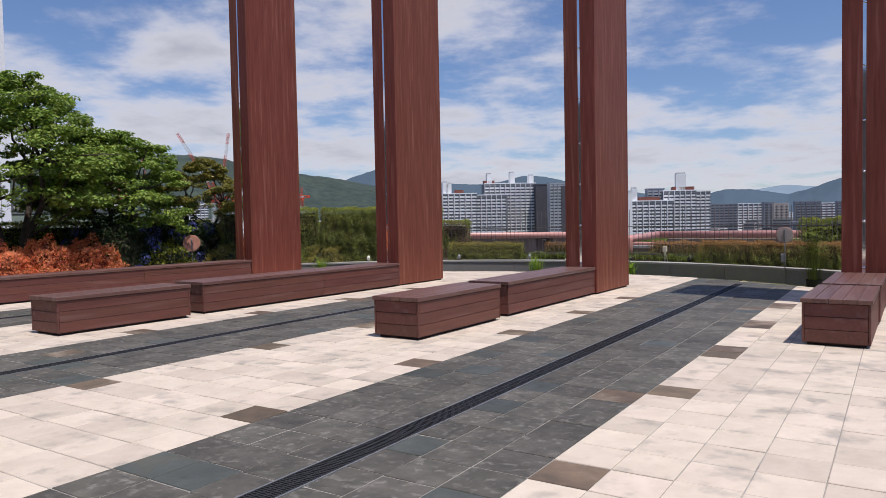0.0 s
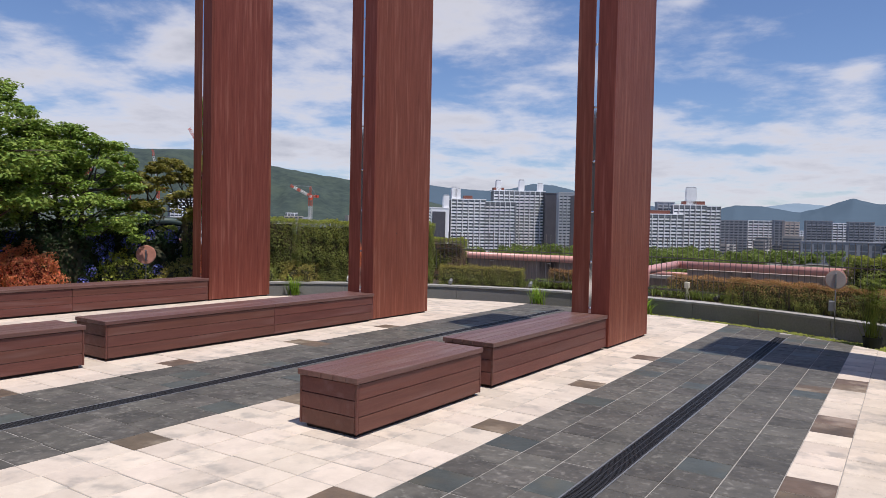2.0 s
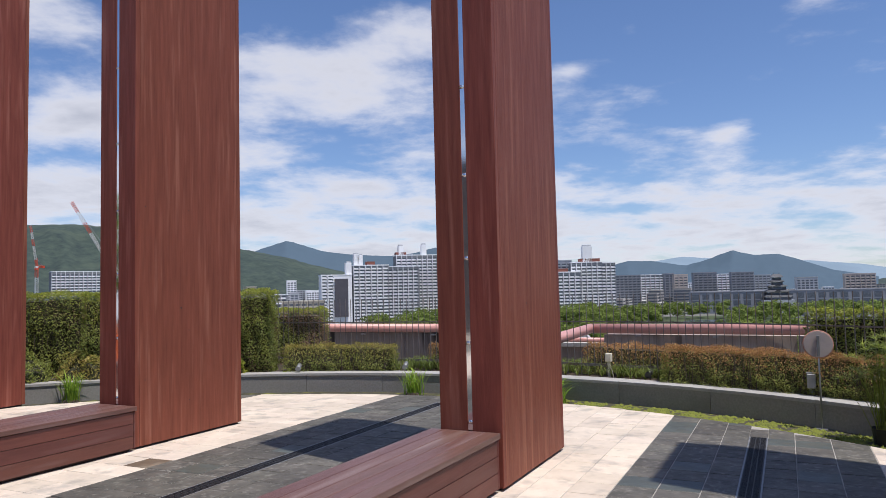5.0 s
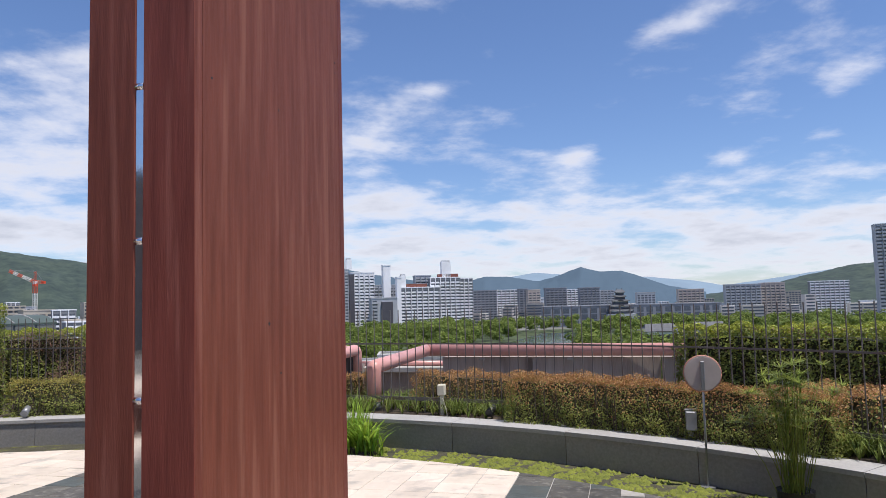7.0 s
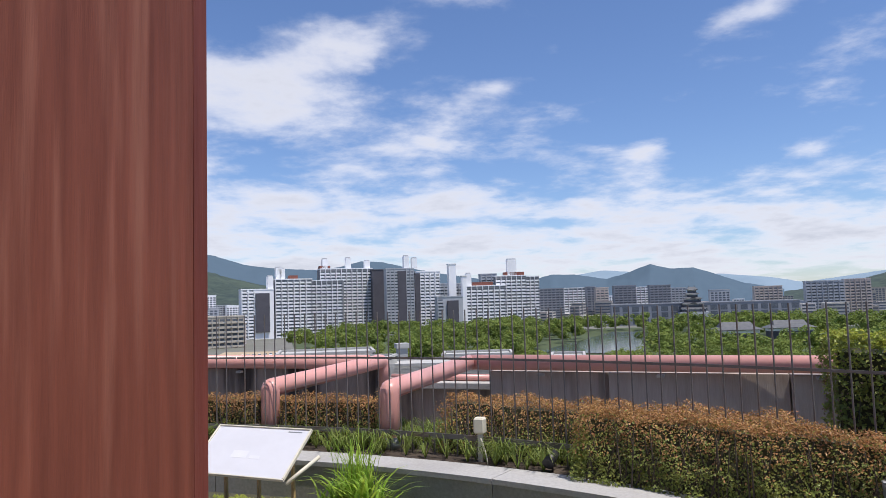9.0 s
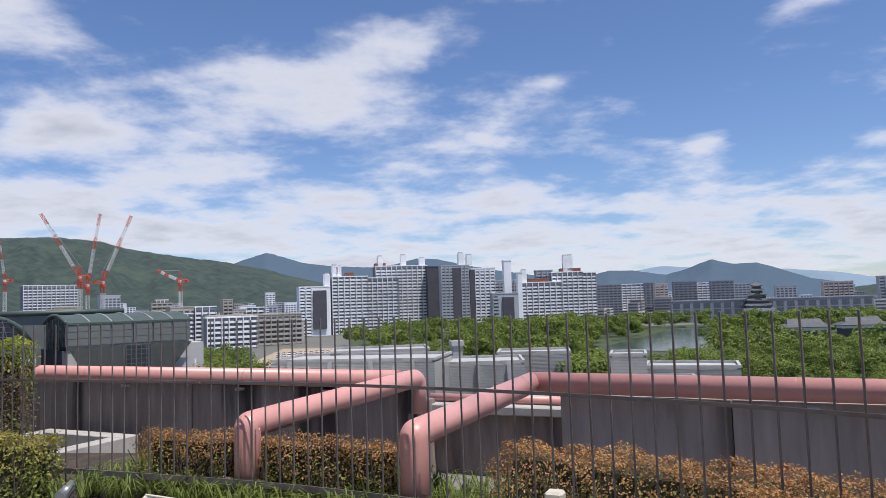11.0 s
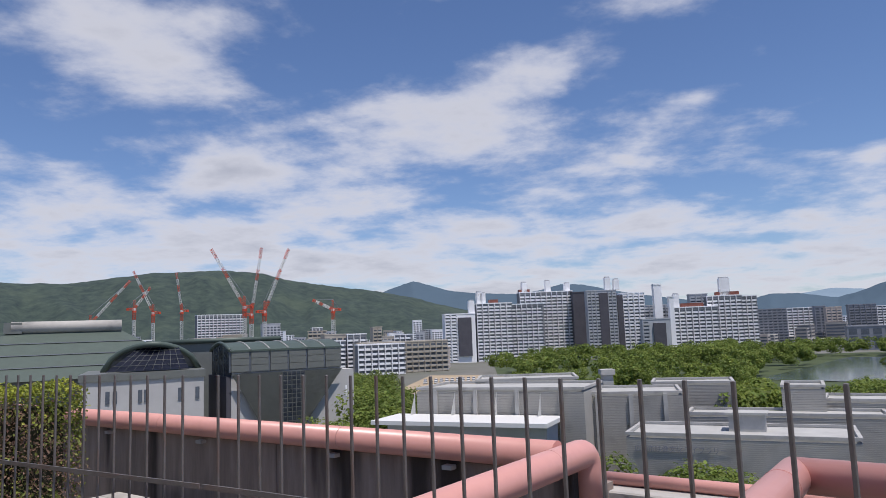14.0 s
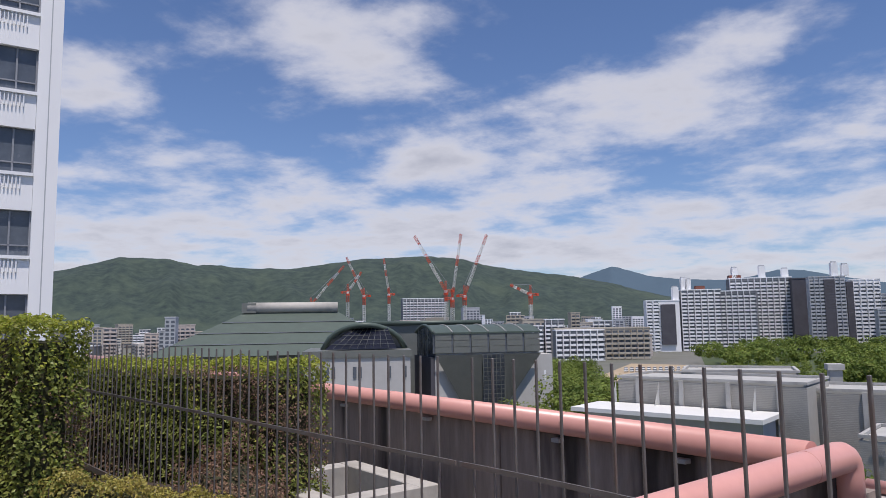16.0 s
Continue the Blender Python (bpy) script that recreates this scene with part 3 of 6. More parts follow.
# step block beyond the pipes
def roof_curb(x0, x1, y0, y1, h):
    c = empty("roof_curb", pose((x0 + x1) / 2, (y0 + y1) / 2, -0.24), label="low concrete frame round a dark roof opening", category="curb")
    w, d, t = (x1 - x0) / 2, (y1 - y0) / 2, 0.2
    for q in ((-w, w, -d, -d + t), (-w, w, d - t, d), (-w, -w + t, -d + t + 0.002, d - t - 0.002), (w - t, w, -d + t + 0.002, d - t - 0.002)):
        part("rim", box(*q, 0, h, 0.008), M_CONCL, c)
    # A dark plate stands in for the shaded hollow inside the rim.
    part("cover", box(-w + t + 0.002, w - t - 0.002, -d + t + 0.002, d - t - 0.002, 0.002, 0.06), M_GRATE, c)


roof_curb(-9.0, -7.55, 18.35, 19.5, 0.36)

# ---------------- fence round the bed ----------------
FENCE_TOP, RAIL_Z, LOW_Z = 1.395, 0.995, 0.36


def fence():
    f = empty("fence", pose(CX, CY + R_FENCE, 0.2), label="thin grey-brown steel bar fence in the planting bed", category="fence")
    inv = f.matrix_world.inverted()
    step = math.degrees(0.107 / R_FENCE)
    n0, n1 = int(-5 / step), int(80 / step)
    me = bpy.data.meshes.new("bar")
    bm = box(-0.0048, 0.0048, -0.0042, 0.0042, 0.0, FENCE_TOP - 0.14, 0.0015)
    bm.to_mesh(me)
    bm.free()
    for k in range(n0, n1):
        a = k * step
        b = link("bar", me, M_FENCE, f)
        b.matrix_parent_inverse = inv
        b.matrix_basis = pose(*arc(R_FENCE, a, 0.14), 0, 0, -a)
    for z, w, h in ((RAIL_Z, 0.006, 0.009), (LOW_Z, 0.009, 0.02)):
        pr = strip("rail", R_FENCE - w - 0.006, R_FENCE - 0.0055, z - h, z + h, M_FENCE, -5.2, 80, 100, False, f)
        pr.matrix_parent_inverse = inv
    for a in range(-4, 80, 14):
        q = part("post", box(-0.02, 0.02, 0.008, 0.045, 0.1, LOW_Z + 0.02, 0.003), M_FENCE, f)
        q.matrix_parent_inverse = inv
        q.matrix_basis = pose(*arc(R_FENCE, a, 0), 0, 0, -a)
    # straight run away from the round end
    p0, p1 = arc(R_FENCE, -5.3), Vector((-10.6, 16.87, 0))
    d = (p1 - p0).normalized()
    turn = math.degrees(math.atan2(-d.y, -d.x))
    for k in range(1, int((p1 - p0).length / 0.107)):
        b = link("bar", me, M_FENCE, f)
        b.matrix_parent_inverse = inv
        b.matrix_basis = pose(*(p0 + d * 0.107 * k + Vector((0, 0, 0.14))), 0, 0, turn)
    for z, w, h in ((RAIL_Z, 0.006, 0.009), (LOW_Z, 0.009, 0.02)):
        pr = part("rail", box(-(p1 - p0).length, 0, -w - 0.006, -0.0055, z - h, z + h), M_FENCE, f)
        pr.matrix_parent_inverse = inv
        pr.matrix_basis = pose(*p0, 0, 0, turn)
    for k in range(3):
        q = part("post", box(-0.02, 0.02, 0.008, 0.045, 0.1, LOW_Z + 0.02, 0.003), M_FENCE, f)
        q.matrix_parent_inverse = inv
        q.matrix_basis = pose(*(p0 + d * (1.0 + 2.1 * k)), 0, 0, turn)


fence()

# ---------------- hedges and plants of the bed ----------------


def hedge(name, a0, a1, r0, r1, z0, z1, rng, leaf=0.034, dens=1500, top=L_BRONZE, side=L_GREEN, label="", top_share=0.66, bare=0.0, dead=0.0):
    """A clipped hedge along the round end: dark filler core for inner shade, leaves over it and young growth on top."""
    h = empty(name, pose(*arc((r0 + r1) / 2, (a0 + a1) / 2, z0)), label=label, category="hedge")
    inv = h.matrix_world.inverted()
    n = max(6, int((a1 - a0) / 1.5))
    m = 0.06 if z1 < 1 else 0.13
    sl = min(0.13, (r1 - r0) * 0.4) if z1 < 1 else 0.0
    bm = bmesh.new()
    ring = []
    for i in range(n + 1):
        a = a0 + 0.4 + (a1 - a0 - 0.8) * i / n
        row = []
        for r, z in ((r0 + m, z0 - 0.02), (r0 + m + sl, z1 - m), (r1 - m, z1 - m), (r1 - m, z0 - 0.02)):
            q = arc(r + rng.normal(0, 0.012), a, z + rng.normal(0, 0.012))
            row.append(bm.verts.new(q))
        ring.append(row)
    for p, q in zip(ring, ring[1:]):
        for k in range(3):
            bm.faces.new((p[k], p[k + 1], q[k + 1], q[k]))
    bm.faces.new(ring[0])
    bm.faces.new(ring[-1][::-1])
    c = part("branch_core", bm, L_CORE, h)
    length = (r0 + r1) / 2 * radians(a1 - a0)
    areas = {"top": length * (r1 - r0), "front": length * (z1 - z0), "back": length * (z1 - z0), "end": 2 * (r1 - r0) * (z1 - z0)}
    C, NRM, UP = [], [], []
    for g, area in areas.items():
        k = int(area * dens * 1.6)
        u, v, d = rng.uniform(0, 1, k), rng.uniform(0, 1, k), -np.abs(rng.normal(0, 0.03, k)) + 0.012
        bumpy = 0.022 * np.sin(u * length * 9 + 3 * v) + 0.018 * np.sin(u * length * 23 + v * 7) + 0.015 * np.sin(v * 17 + u * 5)
        d = d + bumpy
        if g == "top":
            a, r, z = a0 + (a1 - a0) * u, r0 + sl + (r1 - r0 - sl) * v, z1 + d
            nr = np.stack([0 * a, 0 * a, 1 + 0 * a], 1)
        elif g in ("front", "back"):
            sgn = -1 if g == "front" else 1
            a, r, z = a0 + (a1 - a0) * u, (r0 if sgn < 0 else r1) + sgn * d, z0 + (z1 - z0) * v
            r = r + (sl * v ** 2 if sgn < 0 else 0.0)
            nr = np.stack([sgn * np.sin(np.radians(a)), sgn * np.cos(np.radians(a)), 0.95 + 0 * a], 1)
        else:
            e = rng.integers(0, 2, k)
            a = np.where(e == 0, a0 - np.degrees(d / r0), a1 + np.degrees(d / r0))
            r, z = r0 + (r1 - r0) * u, z0 + (z1 - z0) * v
            nr = np.stack([np.where(e == 0, -1, 1) * np.cos(np.radians(a)), np.where(e == 0, 1, -1) * np.sin(np.radians(a)), 0.9 + 0 * a], 1)
        C.append(np.stack([CX + r * np.sin(np.radians(a)), CY + r * np.cos(np.radians(a)), z], 1))
        NRM.append(nr)
        UP.append((z - z0) / (z1 - z0) + 0.25 * (g == "top"))
    C, NRM, UP = np.concatenate(C), np.concatenate(NRM), np.concatenate(UP)
    keep = rng.uniform(0, 1, len(C)) > bare * (1 - np.clip(UP, 0, 1))
    C, NRM, UP = C[keep], NRM[keep], UP[keep]
    young = (UP + rng.normal(0, 0.24, len(C))) > top_share
    patch_at = np.sin(C[:, 0] * 3.1 + 2 * C[:, 2]) + np.sin(C[:, 1] * 4.3 + C[:, 2] * 5 + 1) + rng.normal(0, 0.7, len(C))
    brown = (patch_at > 2.2 - 3.2 * dead) & (dead > 0) & (UP < 1.1)
    for nm, sel, mt, sz in (("leaves", ~young & ~brown, side, leaf), ("new_growth", young & ~brown, top, leaf * 0.85), ("dry_leaves", brown, L_DRY, leaf * 0.7)):
        if sel.sum():
            leaf_mesh(nm, C[sel], NRM[sel], sz * 0.92, mt, h, rng, aspect=0.62)
    # bare twigs show through in places
    bm = bmesh.new()
    for k in range(int(length * 30)):
        a, r = rng.uniform(a0 + 0.5, a1 - 0.5), r0 + rng.uniform(0.01, 0.06)
        p = arc(r, a, z0)
        tube([p, arc(r + rng.normal(0, 0.02), a + rng.normal(0, 0.5), z0 + (z1 - z0) * rng.uniform(0.5, 0.95))], 0.006, bm, 5, 0.003, False)
    part("twig_tangle", bm, M_BARK, h, kind="stuff")
    for c in h.children:
        c.matrix_parent_inverse = inv
    return h


HR = np.random.default_rng(11)
LOWTXT = "low clipped hedge with bronze young leaves behind the curb"
hedge("low_hedge", 16.2, 36.5, 8.72, 9.03, 0.2, 0.665, HR, label=LOWTXT, dens=6400, leaf=0.0215)
hedge("low_hedge", 33.5, 78, 9.12, 9.75, 0.2, 0.66, HR, label="low clipped hedge with bronze young leaves behind a strip of grass", dens=1500, leaf=0.036)
hedge("low_hedge", -24.5, -12.2, 8.76, 9.03, 0.2, 0.63, HR, label="low clipped hedge with olive young leaves behind the curb", dens=3200, leaf=0.028, top=L_GOLD)
hedge("low_hedge", -9, 3.6, 9.12, 9.3, 0.2, 0.62, HR, label="low clipped hedge with bronze young leaves behind the bar fence", dens=4200, top_share=0.5, leaf=0.0225)
hedge("low_hedge", 7.4, 24, 9.14, 9.6, 0.2, 0.63, HR, label="low clipped hedge with bronze young leaves behind the bar fence", dens=4200, top_share=0.5, leaf=0.0225)
hedge("tall_hedge", 23.0, 62, 10.75, 11.4, -0.24, 1.10, HR, leaf=0.042, dens=1900, top=L_LIME, label="tall clipped green hedge with open woody side behind the fence", top_share=0.95, bare=0.45, dead=0.25)
hedge("tall_hedge", -60, -23.2, 10.6, 11.3, -0.24, 1.20, HR, leaf=0.036, dens=2900, top=L_LIME, label="tall clipped green hedge with bare twiggy patches behind the fence", top_share=0.93, bare=0.45, dead=0.40)
hedge("tall_hedge", -88, -60.5, 11.4, 12.1, 0.15, 1.35, HR, leaf=0.06, dens=700, top=L_LIME, label="clipped green hedge behind the planted corner", top_share=0.96, bare=0.3)
hedge("tall_hedge", -45.5, -26.0, 8.78, 9.3, 0.2, 1.58, HR, leaf=0.034, dens=3000, top=L_LIME, label="tall clipped green hedge along the edge of the terrace", top_share=0.9, bare=0.1, dead=0.25)
hedge("tall_hedge", -60.5, -46.0, 9.7, 10.3, 0.18, 1.62, HR, leaf=0.034, dens=2200, top=L_LIME, label="tall clipped green hedge with dark twiggy gaps in the planting bed", top_share=0.92, bare=0.35, dead=0.35)


def papyrus(x, y, z, height, n, rng, spread=0.22, pot=True, label="clump of green papyrus in a dark pot beside the curb"):
    p = empty("papyrus", pose(x, y, z), label=label, category="plant", group="papyrus clumps")
    if pot:
        bm = bmesh.new()
        bmesh.ops.create_cone(bm, cap_ends=True, segments=24, radius1=0.11, radius2=0.13, depth=0.16, matrix=pose(0, 0, 0.08))
        bmesh.ops.inset_region(bm, faces=[f for f in bm.faces if f.normal.z > 0.9], thickness=0.012, depth=-0.02)
        part("pot", bm, M_BLACK, p)
    bm = bmesh.new()
    V, F = [], []
    for k in range(n):
        a, lean = rng.uniform(0, 2 * math.pi), rng.uniform(0, spread)
        h = height * rng.uniform(0.55, 1.0)
        b = Vector((rng.normal(0, 0.04), rng.normal(0, 0.04), 0.05))
        t = b + Vector((math.cos(a) * lean, math.sin(a) * lean, h))
        mid = (b + t) / 2 + Vector((math.cos(a), math.sin(a), 0)) * (-0.12 * lean)
        tube([b, mid, t], 0.0035, bm, 4, 0.002, False)
        for j in range(22):
            aa = 2 * math.pi * j / 22 + rng.uniform(0, 0.4)
            ll = rng.uniform(0.10, 0.19)
            d = Vector((math.cos(aa), math.sin(aa), rng.uniform(0.0, 0.7))).normalized()
            s = d.cross(Vector((0, 0, 1))).normalized() * 0.0045
            e = t + d * ll - Vector((0, 0, 0.02))
            i = len(V)
            V += [t - s, t + s, e]
            F.append((i, i + 1, i + 2))
    part("stem_mass", bm, L_GRASS, p, kind="stuff")
    sheet("papyrus_head", V, F, L_GRASS, p)
    return p


def reed(x, y, z, height, n, rng, label, wide=1.0, splay=1.0):
    """Broad strap leaves that arch over from one root."""
    p = empty("reed_plant", pose(x, y, z), label=label, category="plant")
    V, F = [], []
    for k in range(n):
        a, l = rng.uniform(0, 2 * math.pi), height * rng.uniform(0.55, 1.1)
        out, up = rng.uniform(0.25, 0.75) * splay, rng.uniform(0.75, 1.0)
        d = np.array([math.cos(a), math.sin(a), 0])
        sd = np.array([-d[1], d[0], 0])
        b = np.array([rng.normal(0, 0.07), rng.normal(0, 0.05), 0.0])
        wd = rng.uniform(0.007, 0.013) * wide
        i = len(V)
        for j in range(6):
            u = j / 5
            c = b + d * l * out * u ** 1.7 + np.array([0, 0, l * up * (u - 0.38 * u ** 3.2)])
            w = wd * (1 - 0.95 * u ** 2.5)
            V += [c - sd * w, c + sd * w]
        F += [(i + 2 * j, i + 2 * j + 1, i + 2 * j + 3, i + 2 * j + 2) for j in range(5)]
    sheet("leaf_mass", V, F, L_REED, p, kind="stuff")
    bm = bmesh.new()
    bmesh.ops.create_cone(bm, cap_ends=True, segments=16, radius1=0.13, radius2=0.10, depth=0.05, matrix=pose(0, 0, 0.025))
    part("root_mat", bm, M_SOIL, p)
    return p


L_REED = leaf_mat("bright_reed_blade", (0.36, 0.50, 0.07), (0.22, 0.36, 0.05), through_share=0.5)
reed(-2.72, 16.36, -0.09, 0.62, 130, HR, "clump of bright green strap-leaved reeds beside the curb")
reed(-3.02, 16.52, -0.09, 0.5, 60, HR, "smaller clump of bright green reeds beside the curb")
reed(-2.86, 16.5, -0.09, 1.0, 150, HR, "tall clump of fine dark green grass beside the curb", 0.34, 0.45)
papyrus(1.09, 15.0, -0.09, 1.0, 65, HR, 0.30)
reed(-4.96, 16.42, -0.09, 0.72, 90, HR, "clump of green grassy reeds in front of the curved curb", 0.6, 0.6)
reed(-9.73, 14.13, -0.09, 0.78, 110, HR, "clump of green grassy reeds near a tall pillar", 0.6, 0.6)


def grass_tufts(a0, a1, r0, r1, n, rng):
    V, F = [], []
    for k in range(n):
        b = arc(rng.uniform(r0, r1), rng.uniform(a0, a1), 0.2)
        for j in range(16):
            a, l = rng.uniform(0, 2 * math.pi), rng.uniform(0.10, 0.24)
            d = Vector((math.cos(a), math.sin(a), 0))
            s = Vector((-d.y, d.x, 0)) * 0.0042
            m, e = b + d * l * 0.4 + Vector((0, 0, l * 0.8)), b + d * l * 0.95 + Vector((0, 0, l * rng.uniform(0.35, 0.9)))
            i = len(V)
            V += [b - s, b + s, m + s, m - s, e]
            F += [(i, i + 1, i + 2, i + 3), (i + 3, i + 2, i + 4)]
    me = bpy.data.meshes.new("grass")
    me.from_pydata([tuple(v) for v in V], [], F)
    return tagged(link("grass", me, L_STRAP), label="long strappy green grass in the planting bed", category="grass", kind="stuff")


grass_tufts(-12, 17, 8.86, 9.8, 300, HR)
grass_tufts(33, 72, 8.84, 9.2, 420, HR)
# moss cushions along the channel
V, F = [], []
for k in range(9000):
    a = HR.uniform(-4, 70)
    if math.sin(a * 1.9) + math.sin(a * 5.3 + 1) < HR.uniform(-1.7, 1.5):
        continue
    c = arc(R_PAVE + 0.05 + 0.72 * HR.beta(1.2, 1.2), a, -0.09)
    rr, hh = HR.uniform(0.012, 0.045), HR.uniform(0.006, 0.03)
    i = len(V)
    V.append((c.x, c.y, c.z + hh))
    for j in range(7):
        t = 2 * math.pi * j / 7
        q = rr * HR.uniform(0.4, 1.3)
        V.append((c.x + q * math.cos(t), c.y + q * math.sin(t), c.z - 0.003))
    F += [(i, i + 1 + j, i + 1 + (j + 1) % 7) for j in range(7)]
tagged(sheet("moss", V, F, M_MOSSTOP, smooth=True), label="yellow-green moss cushions in the channel", category="moss", kind="stuff")

# ---------------- small things by the curb ----------------


def round_sign(x, y, z0, zc, r, material, label, turn=0.0):
    s = empty("round_mirror", pose(x, y, z0, 0, 0, turn), label=label, category="mirror")
    part("pole", tube([(0, 0.02, 0), (0, 0.02, zc - z0 + r * 0.4)], 0.009, n=10), M_GREYMETAL, s)
    d = part("disc", disc(r, 0.025, 48, 0.008), material, s)
    d.matrix_basis = pose(0, 0, zc - z0, 90, 0, 0)
    b = part("bracket", box(-0.015, 0.015, -0.035, -0.0135, zc - z0 - 0.13, zc - z0 + 0.1, 0.003), M_GREYMETAL, s)
    part("rim", tube([Vector((math.cos(2 * math.pi * k / 40) * r, 0.004, zc - z0 + math.sin(2 * math.pi * k / 40) * r)) for k in range(41)], 0.008, n=8), M_COPPER, s)
    part("base_plate", disc(0.06, 0.012, 24), M_GREYMETAL, s).matrix_basis = pose(0, 0.02, 0.006)
    return s


round_sign(0.55, 15.58, -0.09, 0.83, 0.143, M_MIRRORBACK, "round convex mirror on a thin pole seen from its pale back")
round_sign(-7.87, 15.6, -0.09, 0.715, 0.172, M_MIRRORBACK, "round convex mirror on a thin pole seen from its back")
round_sign(-11.8, 11.9, 0.2, 0.80, 0.19, M_COPPER, "faded orange round disc on a thin pole in the bed", 50)


def spot_post(x, y):
    s = empty("bollard_outlet", pose(x, y, 0.2), label="cream outdoor socket box on a post with a hanging cable", category="outlet")
    part("post", box(-0.02, 0.02, -0.015, 0.015, 0, 0.24, 0.003), M_CREAM, s)
    bm = box(-0.045, 0.045, -0.045, 0.035, 0.22, 0.345, 0.012)
    part("housing", bm, M_CREAM, s)
    pts = [Vector((0.03 + 0.05 * math.sin(t * 1.6), -0.09, 0.2 - 0.21 * t)) for t in [i / 8 for i in range(9)]]
    part("cable", tube(pts, 0.005, n=6), M_CREAM, s)
    return s


spot_post(-2.12, 17.17)


def info_board(x, y):
    s = empty("information_board", pose(x, y, 0), label="slanted white information board with cream frame on thin legs", category="board")
    tilt = pose(0, 0, 0.40, 38, 0, -3) @ Matrix.Diagonal((1, 0.74, 1, 1))
    for nm, bm, mt in (("panel", box(-0.42, 0.42, -0.30, 0.30, -0.008, 0.004), M_BOARD),
                       ("frame_edge", box(-0.435, 0.435, -0.315, -0.30, -0.012, 0.014, 0.003), M_CREAM), ("frame_edge", box(-0.435, 0.435, 0.30, 0.315, -0.012, 0.014, 0.003), M_CREAM),
                       ("frame_edge", box(-0.435, -0.42, -0.2995, 0.2995, -0.012, 0.014, 0.003), M_CREAM), ("frame_edge", box(0.42, 0.435, -0.2995, 0.2995, -0.012, 0.014, 0.003), M_CREAM)):
        part(nm, bm, mt, s).matrix_basis = tilt
    for nm, bm, c in (("title_line", box(0.24, 0.36, 0.262, 0.274, 0.0042, 0.0052), M_GREYMETAL), ("drawn_ridge", box(-0.14, 0.0, -0.09, 0.0, 0.0042, 0.0050), M_PRINT), ("drawn_ridge", box(0.03, 0.12, -0.09, -0.05, 0.0042, 0.005), M_PRINT)):
        part(nm, bm, c, s).matrix_basis = tilt
    for xx in (-0.3, 0.0, 0.3):
        part("leg", box(xx - 0.012, xx + 0.012, 0.10, 0.125, -0.19, 0.46, 0.002), M_LEG, s)
    part("arm", tube([(0.40, -0.14, 0.22), (0.52, 0.12, 0.36)], 0.014, n=8), M_CREAM, s)
    return s


info_board(-3.62, 16.24)


def grey_box(x, y):
    s = empty("junction_box", pose(x, y, 0.2), label="grey metal junction box on a short post behind the curb", category="box")
    part("post", tube([(0, 0, 0), (0, 0, 0.1)], 0.03, n=12), M_GREYMETAL, s)
    part("housing", box(-0.045, 0.045, -0.09, 0.03, 0.1, 0.26, 0.006), M_GREYMETAL, s)
    part("lid", box(-0.052, 0.052, -0.037, 0.037, 0.262, 0.275, 0.003), M_GREYMETAL, s)
    return s


grey_box(0.47, 16.05)


def spotlight(a, r, mt, label):
    s = empty("garden_spotlight", pose(*arc(r, a, 0.2), 0, 0, -a), label=label, category="lamp")
    part("stake", tube([(0, 0, -0.05), (0, 0, 0.08)], 0.008, n=8), M_BLACK, s)
    bm = tube([(0, -0.07, 0.07), (0, 0.04, 0.13)], 0.045, n=18, r1=0.035)
    part("housing", bm, mt, s)
    return s


spotlight(14.6, 8.9, M_BLACK, "black garden spotlight on the soil behind the curb")
spotlight(-11, 8.87, M_GREYMETAL, "grey garden spotlight behind the curb")
spotlight(-22.6, 8.66, M_GREYMETAL, "grey garden floodlight tilted on the curb coping")
spotlight(-38, 8.74, M_WHITE, "white garden spotlight behind the curb")

# ---------------- the planted corner with trees ----------------


